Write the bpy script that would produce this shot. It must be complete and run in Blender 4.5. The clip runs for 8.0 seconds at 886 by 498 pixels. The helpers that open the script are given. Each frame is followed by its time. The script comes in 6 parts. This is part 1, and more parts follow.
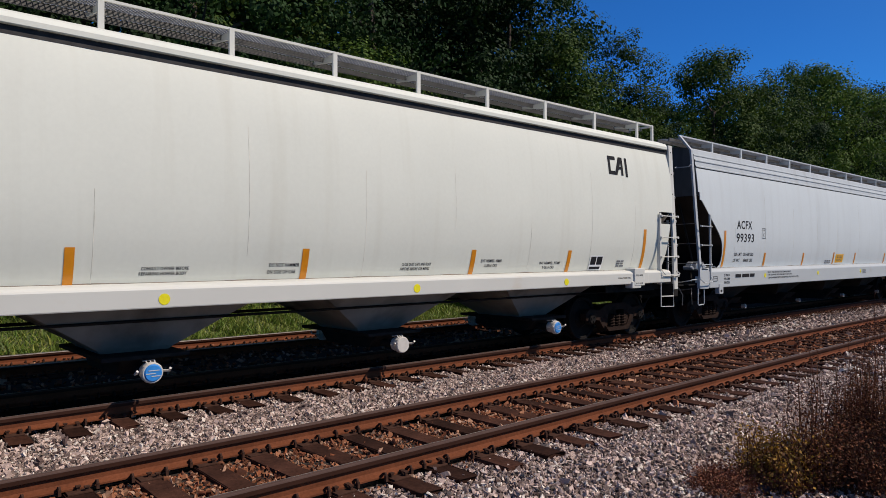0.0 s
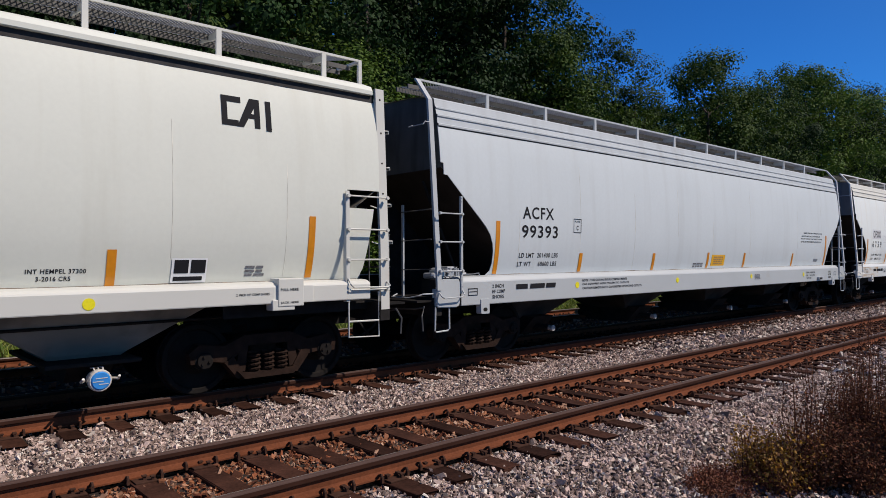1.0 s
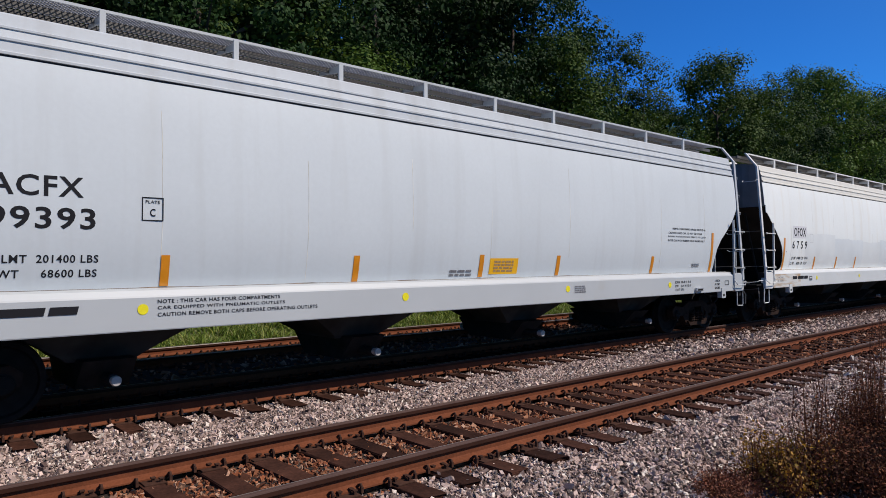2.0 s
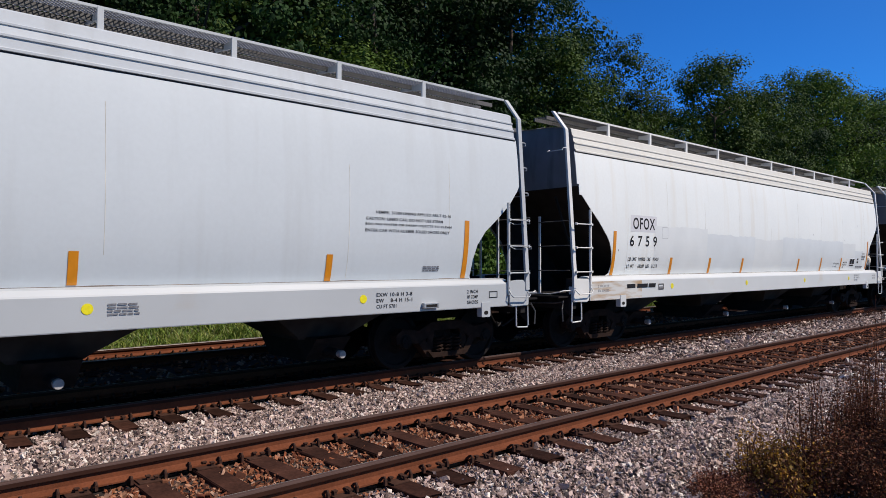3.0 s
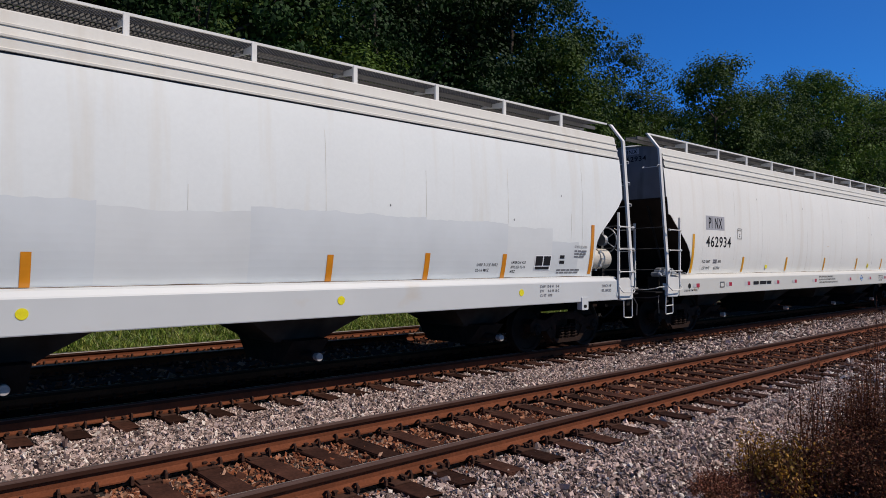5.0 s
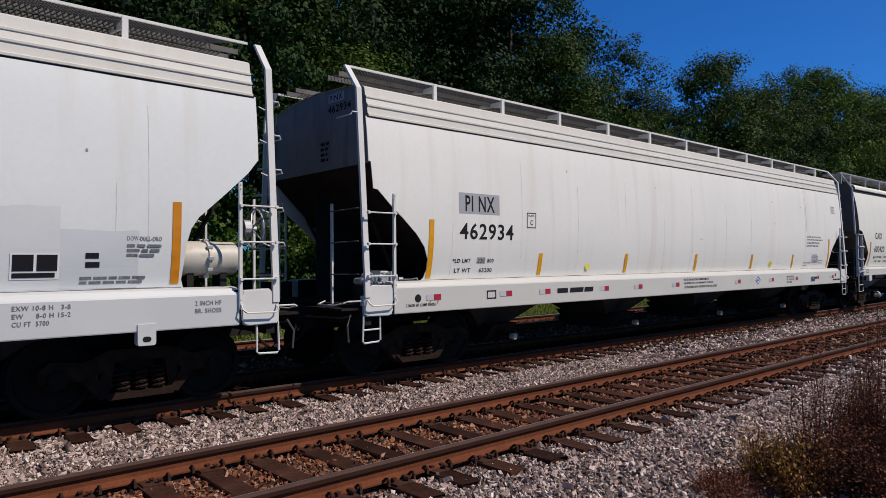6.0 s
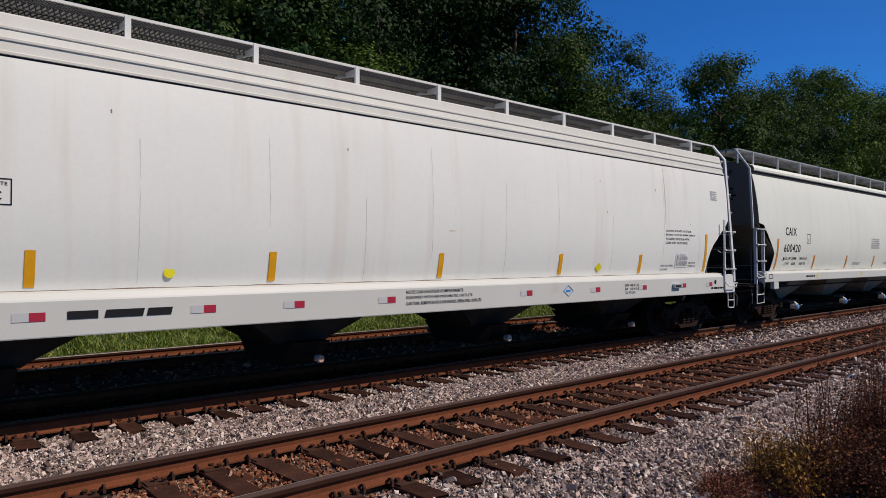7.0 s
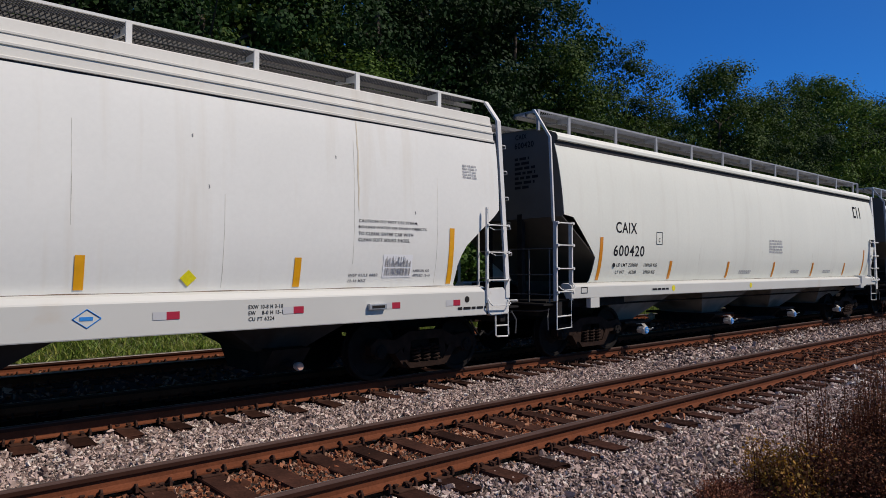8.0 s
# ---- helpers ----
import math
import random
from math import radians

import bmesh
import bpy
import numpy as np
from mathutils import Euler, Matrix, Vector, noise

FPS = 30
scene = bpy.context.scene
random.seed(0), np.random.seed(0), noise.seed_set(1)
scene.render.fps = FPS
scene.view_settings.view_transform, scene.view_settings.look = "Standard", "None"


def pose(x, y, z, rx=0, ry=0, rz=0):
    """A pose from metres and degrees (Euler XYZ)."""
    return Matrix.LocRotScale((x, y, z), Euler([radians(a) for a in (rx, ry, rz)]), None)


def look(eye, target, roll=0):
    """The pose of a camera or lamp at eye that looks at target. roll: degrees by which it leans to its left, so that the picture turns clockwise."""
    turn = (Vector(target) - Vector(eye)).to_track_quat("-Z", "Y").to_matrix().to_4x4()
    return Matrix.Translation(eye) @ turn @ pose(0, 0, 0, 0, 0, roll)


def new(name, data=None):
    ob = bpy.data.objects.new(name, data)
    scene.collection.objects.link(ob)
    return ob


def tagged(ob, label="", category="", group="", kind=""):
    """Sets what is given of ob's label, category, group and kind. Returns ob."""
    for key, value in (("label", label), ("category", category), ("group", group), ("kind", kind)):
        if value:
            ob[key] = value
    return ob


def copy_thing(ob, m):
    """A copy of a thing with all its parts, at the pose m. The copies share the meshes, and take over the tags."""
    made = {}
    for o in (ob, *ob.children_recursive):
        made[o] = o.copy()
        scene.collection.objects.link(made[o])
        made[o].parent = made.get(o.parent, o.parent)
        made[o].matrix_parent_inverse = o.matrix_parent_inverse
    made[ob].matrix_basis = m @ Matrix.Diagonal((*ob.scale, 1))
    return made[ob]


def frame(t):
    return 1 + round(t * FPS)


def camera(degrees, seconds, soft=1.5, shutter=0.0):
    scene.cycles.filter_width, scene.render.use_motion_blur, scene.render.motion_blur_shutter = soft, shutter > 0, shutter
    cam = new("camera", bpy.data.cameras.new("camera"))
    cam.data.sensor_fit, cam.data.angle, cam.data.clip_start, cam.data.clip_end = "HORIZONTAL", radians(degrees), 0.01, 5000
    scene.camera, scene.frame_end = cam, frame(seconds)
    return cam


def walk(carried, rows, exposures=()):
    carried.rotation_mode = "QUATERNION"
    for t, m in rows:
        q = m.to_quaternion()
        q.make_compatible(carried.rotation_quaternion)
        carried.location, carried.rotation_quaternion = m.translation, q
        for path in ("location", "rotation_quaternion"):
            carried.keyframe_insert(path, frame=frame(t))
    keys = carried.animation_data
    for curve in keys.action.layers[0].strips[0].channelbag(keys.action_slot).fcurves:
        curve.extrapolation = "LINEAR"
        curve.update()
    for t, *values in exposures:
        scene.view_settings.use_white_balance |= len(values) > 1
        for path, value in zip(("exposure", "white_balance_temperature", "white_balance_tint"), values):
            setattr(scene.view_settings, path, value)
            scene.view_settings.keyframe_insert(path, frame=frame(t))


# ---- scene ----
EYE = (0.0, 0.0, 1.722)


def held(yaw, pitch, roll):
    return Matrix.Translation(EYE) @ pose(0, 0, 0, 0, 0, yaw) @ pose(0, 0, 0, 90 + pitch) @ pose(0, 0, 0, 0, 0, roll)


cam = camera(66.0, 8.0, soft=0.6, shutter=0.0)
walk(cam, [
    (0.0, held(-41.716, 0.781, -0.286)),
    (0.5, held(-41.691, 0.885, -0.155)),
    (1.0, held(-42.083, 0.891, -0.407)),
    (1.5, held(-41.451, 1.116, -0.618)),
    (3.0, held(-41.673, 1.114, 0.034)),
    (3.5, held(-41.678, 1.136, -0.019)),
    (4.0, held(-41.884, 0.946, -0.088)),
    (5.5, held(-41.472, 1.251, 0.007)),
    (6.0, held(-41.561, 1.162, -0.458)),
    (6.5, held(-41.409, 1.179, -0.308)),
    (7.0, held(-41.226, 1.192, -0.314)),
    (7.5, held(-41.286, 1.225, -0.329)),
    (8.0, held(-41.277, 1.696, -0.093)),
], exposures=[(0.0, -0.20, 6550, 10), (1.0, -0.18, 6480, 11), (1.5, -0.12, 6350, 11), (3.0, 0.0, 6350, 11), (3.5, 0.0, 6380, 12), (4.0, -0.04, 6380, 12),
               (5.5, -0.36, 6430, 12), (6.5, -0.33, 6470, 12), (7.0, -0.34, 6500, 11), (8.0, -0.39, 6400, 11)])

# ---- light ----
SUN_WAY = Vector((0.50, -0.74, 1.0)).normalized()
world = bpy.data.worlds.new("sky")
scene.world = world
world.use_nodes = True
wn = world.node_tree
wn.nodes.clear()
sky = wn.nodes.new("ShaderNodeTexSky")
sky.sky_type = "NISHITA"
sky.sun_disc = False
sky.sun_elevation = math.asin(SUN_WAY.z)
sky.sun_rotation = math.atan2(SUN_WAY.x, SUN_WAY.y)
sky.altitude = 800.0
sky.air_density = 1.0
sky.dust_density = 0.1
sky.ozone_density = 3.0
bg = wn.nodes.new("ShaderNodeBackground")
bg.inputs["Strength"].default_value = 0.066
wo = wn.nodes.new("ShaderNodeOutputWorld")
deep = wn.nodes.new("ShaderNodeMixRGB")          # deep clear-day blue
deep.blend_type = "MULTIPLY"
deep.inputs[0].default_value = 1
where = wn.nodes.new("ShaderNodeTexCoord")
near_sun = wn.nodes.new("ShaderNodeVectorMath")  # the sky pales towards the sun
near_sun.operation = "DOT_PRODUCT"
near_sun.inputs[1].default_value = SUN_WAY
wn.links.new(where.outputs["Generated"], near_sun.inputs[0])
fade = wn.nodes.new("ShaderNodeMapRange")
fade.interpolation_type = "SMOOTHSTEP"
fade.inputs["From Min"].default_value, fade.inputs["From Max"].default_value = 0.3, 0.95
wn.links.new(near_sun.outputs["Value"], fade.inputs[0])
tint = wn.nodes.new("ShaderNodeMixRGB")
tint.inputs[1].default_value = (0.26, 1.03, 2.05, 1)
tint.inputs[2].default_value = (0.72, 0.95, 1.15, 1)
wn.links.new(fade.outputs[0], tint.inputs[0])
wn.links.new(tint.outputs[0], deep.inputs[2])
wn.links.new(sky.outputs[0], deep.inputs[1])
wn.links.new(deep.outputs[0], bg.inputs[0])
wn.links.new(bg.outputs[0], wo.inputs[0])
sun = new("sun", bpy.data.lights.new("sun", "SUN"))
sun.data.energy = 5.1
sun.data.angle = radians(0.5)
sun.data.color = (1.0, 0.895, 0.785)
sun.matrix_world = look(SUN_WAY * 50, (0, 0, 0))


# ---- materials ----
def material(name, base, rough=0.6, metal=0.0, vary=(), noise_scale=4.0, noise_amount=0.0, fine_scale=60.0,
             fine_amount=0.0, bump=0.0, bump_scale=80.0, island=0.0, random_tint=0.0, translucent=0.0, stain=None,
             stain_scale=(1, 1, 1), stain_edges=(0.55, 0.7), spec=0.5, sharp=False):
    """A principled material: base colour, two scales of mottling, an optional stain layer, bump, and change per island or per object."""
    m = bpy.data.materials.new(name)
    m.use_nodes = True
    n, l = m.node_tree.nodes, m.node_tree.links
    b = n["Principled BSDF"]
    b.inputs["Roughness"].default_value = rough
    b.inputs["Metallic"].default_value = metal
    b.inputs["Specular IOR Level"].default_value = spec
    tc = n.new("ShaderNodeTexCoord")
    rgb = n.new("ShaderNodeRGB")
    rgb.outputs[0].default_value = (*base, 1)
    out = rgb.outputs[0]

    def noise_at(scale, detail=4.0, stretch=None):
        t = n.new("ShaderNodeTexNoise")
        t.inputs["Scale"].default_value = scale
        t.inputs["Detail"].default_value = detail
        if stretch:
            mp = n.new("ShaderNodeMapping")
            mp.inputs["Scale"].default_value = stretch
            l.new(tc.outputs["Object"], mp.inputs[0])
            l.new(mp.outputs[0], t.inputs["Vector"])
        else:
            l.new(tc.outputs["Object"], t.inputs["Vector"])
        return t.outputs["Fac"]

    def scaled(col, fac, amount):
        r = n.new("ShaderNodeMapRange")
        r.inputs["From Min"].default_value, r.inputs["From Max"].default_value = 0.25, 0.75
        r.inputs["To Min"].default_value, r.inputs["To Max"].default_value = 1 - amount, 1 + amount
        l.new(fac, r.inputs[0])
        x = n.new("ShaderNodeMixRGB")
        x.blend_type = "MULTIPLY"
        x.inputs[0].default_value = 1
        l.new(col, x.inputs[1])
        l.new(r.outputs[0], x.inputs[2])
        return x.outputs[0]

    if vary:
        g = n.new("ShaderNodeNewGeometry")
        ramp = n.new("ShaderNodeValToRGB")
        ramp.color_ramp.interpolation = "CONSTANT" if sharp else "LINEAR"
        e = ramp.color_ramp.elements
        cols = [base, *vary]
        e[0].position, e[0].color = 0, (*cols[0], 1)
        e[1].position, e[1].color = 1, (*cols[-1], 1)
        for i, c in enumerate(cols[1:-1]):
            k = e.new((i + 1) / (len(cols) - 1))
            k.color = (*c, 1)
        l.new(g.outputs["Random Per Island"], ramp.inputs[0])
        out = ramp.outputs[0]
    if random_tint:
        o = n.new("ShaderNodeObjectInfo")
        out = scaled(out, o.outputs["Random"], random_tint)
    if noise_amount:
        out = scaled(out, noise_at(noise_scale), noise_amount)
    if fine_amount:
        out = scaled(out, noise_at(fine_scale), fine_amount)
    if stain:
        r = n.new("ShaderNodeMapRange")
        r.inputs["From Min"].default_value, r.inputs["From Max"].default_value = stain_edges
        l.new(noise_at(1.0, 6.0, stain_scale), r.inputs[0])
        x = n.new("ShaderNodeMixRGB")
        l.new(r.outputs[0], x.inputs[0])
        l.new(out, x.inputs[1])
        x.inputs[2].default_value = (*stain, 1)
        out = x.outputs[0]
    l.new(out, b.inputs["Base Color"])
    if bump:
        bp = n.new("ShaderNodeBump")
        bp.inputs["Strength"].default_value = bump
        bp.inputs["Distance"].default_value = 0.01
        l.new(noise_at(bump_scale), bp.inputs["Height"])
        l.new(bp.outputs[0], b.inputs["Normal"])
    if translucent:
        tr = n.new("ShaderNodeBsdfTranslucent")
        l.new(out, tr.inputs["Color"])
        mx = n.new("ShaderNodeMixShader")
        mx.inputs[0].default_value = translucent
        l.new(b.outputs[0], mx.inputs[1])
        l.new(tr.outputs[0], mx.inputs[2])
        l.new(mx.outputs[0], n["Material Output"].inputs["Surface"])
    return m


def car_paint(name, base, grime, streak):
    return material(name, base, rough=0.6, spec=0.3, noise_scale=0.7, noise_amount=0.035, fine_scale=18, fine_amount=0.02, bump=0.05,
                    bump_scale=3, stain=grime, stain_scale=(3.5, 1, 0.25), stain_edges=streak)


M = dict(
    white_grey=car_paint("warm light grey paint", (0.66, 0.67, 0.60), (0.55, 0.54, 0.46), (0.56, 1.1)),
    white_late=car_paint("light grey paint", (0.73, 0.735, 0.655), (0.62, 0.60, 0.52), (0.56, 1.1)),
    white_cool=car_paint("cool light grey paint", (0.555, 0.595, 0.61), (0.47, 0.49, 0.49), (0.54, 1.05)),
    white_worn=car_paint("worn light grey paint", (0.73, 0.755, 0.735), (0.62, 0.57, 0.47), (0.56, 1.05)),
    white_cream=car_paint("cream white paint", (0.77, 0.765, 0.715), (0.62, 0.56, 0.46), (0.56, 1.05)),
    # roof_cool is the cool side paint in a darker tone
    roof_cool=car_paint("darker cool grey roof paint", (0.46, 0.49, 0.51), (0.36, 0.37, 0.37), (0.5, 0.95)),
    roof_worn=car_paint("stained cream roof paint", (0.62, 0.605, 0.55), (0.50, 0.44, 0.35), (0.56, 1.15)),
    patch=material("grey touch-up paint", (0.635, 0.665, 0.665), 0.5, noise_scale=1.5, noise_amount=0.06),
    patch_pale=material("pale touch-up paint", (0.67, 0.69, 0.675), 0.5, noise_scale=1.5, noise_amount=0.06),
    plate_pale=material("pale patch under lettering", (0.60, 0.60, 0.61), 0.6, noise_scale=6, noise_amount=0.05),
    sill_bright=material("worn white sill paint", (0.56, 0.575, 0.565), 0.5, noise_scale=1.2, noise_amount=0.04, stain=(0.52, 0.44, 0.33), stain_scale=(1.5, 3, 2), stain_edges=(0.62, 0.95)),
    tank_paint=material("grimy cream tank paint", (0.55, 0.51, 0.43), 0.5, noise_scale=4, noise_amount=0.1, stain=(0.2, 0.13, 0.08), stain_scale=(4, 4, 4), stain_edges=(0.5, 0.75)),
    sill_white=material("white sill paint", (0.565, 0.56, 0.515), 0.55, noise_scale=1.2, noise_amount=0.03, stain=(0.5, 0.42, 0.32), stain_scale=(1.5, 3, 2), stain_edges=(0.66, 0.95)),
    trim_white=material("white trim paint", (0.66, 0.655, 0.62), 0.5, noise_scale=3, noise_amount=0.05, stain=(0.42, 0.33, 0.24), stain_scale=(6, 6, 6), stain_edges=(0.66, 0.9)),
    sill_cool=material("pale grey sill paint", (0.43, 0.45, 0.455), 0.5, noise_scale=1.2, noise_amount=0.04, stain=(0.4, 0.37, 0.33), stain_scale=(1.5, 3, 2), stain_edges=(0.66, 0.95)),
    sill_rust=material("rust-stained sill paint", (0.58, 0.575, 0.54), 0.5, stain=(0.40, 0.26, 0.13), stain_scale=(1.6, 5, 11), stain_edges=(0.46, 0.68)),
    black_paint=material("black lettering paint", (0.012, 0.012, 0.015), 0.8, spec=0.2),
    faded=material("faded stencil paint", (0.16, 0.16, 0.17), 0.6, noise_scale=30, noise_amount=0.5),
    worn_stencil=material("worn-off stencil paint", (0.40, 0.40, 0.40), 0.7, noise_scale=25, noise_amount=0.5),
    plate_grey=material("grey patch under lettering", (0.36, 0.36, 0.38), 0.6, noise_scale=6, noise_amount=0.05),
    rust_streak=material("thin rusty run-down", (0.66, 0.58, 0.44), 0.7, noise_scale=4, noise_amount=0.15),
    rust_run=material("brown rust run", (0.36, 0.22, 0.10), 0.8, noise_scale=30, noise_amount=0.3),
    orange=material("orange reflective strip", (0.62, 0.23, 0.012), 0.3, noise_scale=8, noise_amount=0.12),
    amber=material("amber reflective strip", (0.72, 0.34, 0.01), 0.3, noise_scale=8, noise_amount=0.1),
    yellow=material("yellow decal", (0.75, 0.66, 0.01), 0.4, fine_scale=30, fine_amount=0.1),
    sign_yellow=material("orange yellow placard", (0.8, 0.42, 0.01), 0.4),
    red=material("red reflector", (0.38, 0.02, 0.045), 0.3),
    silver=material("silver reflector", (0.5, 0.5, 0.5), 0.35),
    paper=material("white label", (0.8, 0.8, 0.8), 0.5),
    dark_steel=material("dirty dark steel", (0.020, 0.018, 0.017), 0.75, spec=0.12, noise_scale=6, noise_amount=0.4, bump=0.3),
    truck_steel=material("rust-brown cast steel", (0.024, 0.013, 0.009), 0.8, spec=0.12, noise_scale=9, noise_amount=0.4, bump=0.4),
    wheel_steel=material("dull wheel steel", (0.012, 0.010, 0.009), 0.75, spec=0.12, metal=0.0, noise_scale=9, noise_amount=0.3),
    galvanised=material("galvanised steel", (0.42, 0.43, 0.44), 0.45, metal=0.5, noise_scale=12, noise_amount=0.15),
    # both hopper paints: dirt, plus the shade under the car put into the base
    hopper_shaded=material("grimy hopper paint darkened for shade", (0.055, 0.052, 0.05), 0.8, spec=0.12, noise_scale=2, noise_amount=0.35, stain=(0.03, 0.026, 0.024), stain_scale=(2, 2, 1), stain_edges=(0.45, 0.7)),
    hopper_grey=material("dusty grey hopper paint darkened for shade", (0.27, 0.265, 0.24), 0.7, noise_scale=2, noise_amount=0.2, stain=(0.08, 0.075, 0.07), stain_scale=(1.5, 1.5, 1), stain_edges=(0.5, 0.75)),
    # brown stain, with the underside's shade put into the colour as well
    slope_brown=material("brown-stained slope sheet darkened for shade", (0.036, 0.027, 0.022), 0.85, spec=0.12, noise_scale=3, noise_amount=0.3),
    # ribbed-car end paints: grime streaks over a base darkened to stand for shade
    end_shade=material("grimy grey end paint darkened for shade", (0.18, 0.18, 0.185), 0.65, noise_scale=2, noise_amount=0.18, stain=(0.06, 0.055, 0.05), stain_scale=(3, 3, 0.6), stain_edges=(0.55, 0.8)),
    end_deep_shade=material("grimy end paint darkened for deep shade", (0.085, 0.088, 0.085), 0.7, spec=0.2, noise_scale=2, noise_amount=0.25, stain=(0.035, 0.03, 0.028), stain_scale=(3, 3, 0.6), stain_edges=(0.5, 0.8)),
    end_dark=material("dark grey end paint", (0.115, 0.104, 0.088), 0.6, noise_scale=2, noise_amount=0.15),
    grating_pale=material("pale galvanised grating", (0.30, 0.30, 0.31), 0.5, metal=0.2, noise_scale=5, noise_amount=0.2),
    grating=material("dull grating steel", (0.10, 0.097, 0.094), 0.6, metal=0.3, noise_scale=5, noise_amount=0.25),
    cap_blue=material("blue cap", (0.03, 0.22, 0.6), 0.4, noise_scale=10, noise_amount=0.15),
    cap_white=material("white cap", (0.55, 0.52, 0.48), 0.45, noise_scale=10, noise_amount=0.1),
    cap_dull=material("dusty grey cap", (0.36, 0.34, 0.32), 0.6, noise_scale=10, noise_amount=0.2),
    cap_pink=material("pale pink cap", (0.55, 0.33, 0.25), 0.5),
    joint_grime=material("brown grime along the sill joint", (0.20, 0.15, 0.11), 0.85, spec=0.2, noise_scale=6, noise_amount=0.5, fine_scale=40, fine_amount=0.3),
    # near-black colour for the shadow under the roof lip
    eave_shadow_black=material("black painted eave shadow", (0.045, 0.042, 0.042), 0.8, spec=0.2, noise_scale=10, noise_amount=0.3),
    seam=material("weld seam grime", (0.62, 0.60, 0.53), 0.6, noise_scale=5, noise_amount=0.4),
    rail_side=material("rusty rail", (0.135, 0.043, 0.019), 0.82, spec=0.12, noise_scale=3, noise_amount=0.2, fine_scale=40, fine_amount=0.18, bump=0.25),
    rail_top=material("worn rail head", (0.075, 0.045, 0.037), 0.8, spec=0.12, noise_scale=4, noise_amount=0.15),
    rail_bright=material("polished running rail head", (0.42, 0.37, 0.34), 0.3, metal=0.8, noise_scale=4, noise_amount=0.1),
    rail_dark=material("dark rail head flank", (0.042, 0.018, 0.012), 0.9, spec=0.08, noise_scale=4, noise_amount=0.2),
    tie=material("weathered creosoted timber", (0.038, 0.016, 0.0105), 0.95, spec=0.08, noise_scale=3, noise_amount=0.35, fine_scale=30, fine_amount=0.3, bump=0.6, bump_scale=25, random_tint=0.35),
    spike=material("rusty spikes and anchors", (0.055, 0.026, 0.017), 0.8, spec=0.12, noise_scale=20, noise_amount=0.3),
    stone=material("crushed granite ballast", (0.133, 0.108, 0.096), 0.9, spec=0.15, sharp=True, vary=((0.434, 0.324, 0.276), (0.195, 0.140, 0.120), (0.589, 0.447, 0.388), (0.307, 0.227, 0.192), (0.100, 0.066, 0.058), (0.483, 0.363, 0.312), (0.176, 0.128, 0.107), (0.678, 0.595, 0.516), (0.363, 0.269, 0.227), (0.234, 0.174, 0.148)), fine_scale=45, fine_amount=0.3, bump=0.3, bump_scale=60),
    stone_brown=material("rust-dusted ballast also used for shade", (0.080, 0.032, 0.018), 0.9, spec=0.12, vary=((0.249, 0.082, 0.037), (0.119, 0.040, 0.022), (0.355, 0.152, 0.079), (0.158, 0.061, 0.029), (0.066, 0.027, 0.018), (0.249, 0.096, 0.043), (0.394, 0.228, 0.149), (0.394, 0.248, 0.171), (0.149, 0.056, 0.022)), fine_scale=45, fine_amount=0.25),
    ground=material("gravel bed", (0.035, 0.027, 0.023), 0.95, spec=0.12, noise_scale=18, noise_amount=0.5, fine_scale=70, fine_amount=0.5, bump=1.0, bump_scale=28),
    earth=material("grassy earth", (0.07, 0.085, 0.03), 0.95, noise_scale=0.8, noise_amount=0.4, fine_scale=12, fine_amount=0.4, bump=0.8, bump_scale=12),
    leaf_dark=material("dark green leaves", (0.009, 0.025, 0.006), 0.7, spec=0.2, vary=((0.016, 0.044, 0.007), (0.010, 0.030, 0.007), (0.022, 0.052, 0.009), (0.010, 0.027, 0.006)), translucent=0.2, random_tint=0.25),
    leaf_mid=material("green leaves", (0.037, 0.076, 0.011), 0.7, spec=0.2, vary=((0.061, 0.107, 0.014), (0.046, 0.086, 0.013), (0.085, 0.132, 0.019), (0.040, 0.076, 0.011)), translucent=0.28, random_tint=0.25),
    leaf_bright=material("sunlit vine leaves", (0.045, 0.10, 0.014), 0.6, spec=0.25, vary=((0.075, 0.15, 0.02), (0.055, 0.12, 0.016), (0.10, 0.18, 0.025), (0.04, 0.085, 0.014)), translucent=0.3, random_tint=0.15),
    grass=material("rough green grass", (0.108, 0.208, 0.022), 0.6, vary=((0.192, 0.260, 0.034), (0.084, 0.156, 0.020), (0.312, 0.325, 0.066), (0.060, 0.117, 0.019), (0.204, 0.195, 0.060)), translucent=0.3),
    weed=material("dry brown weed", (0.047, 0.019, 0.013), 0.8, spec=0.2, vary=((0.177, 0.061, 0.031), (0.063, 0.022, 0.014), (0.209, 0.082, 0.036), (0.089, 0.042, 0.016), (0.031, 0.014, 0.011)), translucent=0.15),
    weed_red=material("reddish dry weed", (0.083, 0.025, 0.013), 0.8, vary=((0.210, 0.061, 0.026), (0.088, 0.026, 0.014), (0.221, 0.092, 0.037)), translucent=0.15),
    weed_yellow=material("yellow weed leaves", (0.32, 0.16, 0.016), 0.7, vary=((0.44, 0.23, 0.02), (0.17, 0.085, 0.016), (0.16, 0.06, 0.016), (0.30, 0.19, 0.02)), translucent=0.3),
    bark=material("grey brown bark", (0.075, 0.055, 0.042), 0.9, noise_scale=5, noise_amount=0.4, bump=0.8, bump_scale=18),
)


# ---- mesh helpers ----
def part(name, bm, mat, parent, label=""):
    me = bpy.data.meshes.new(name)
    bmesh.ops.recalc_face_normals(bm, faces=bm.faces)
    bm.to_mesh(me)
    bm.free()
    me.materials.append(mat)
    ob = new(name, me)
    ob.parent = parent
    if label:
        ob["label"] = label
    return ob


def shared(name, me, parent, m=None):
    ob = new(name, me)
    ob.parent = parent
    if m is not None:
        ob.matrix_basis = m
    return ob


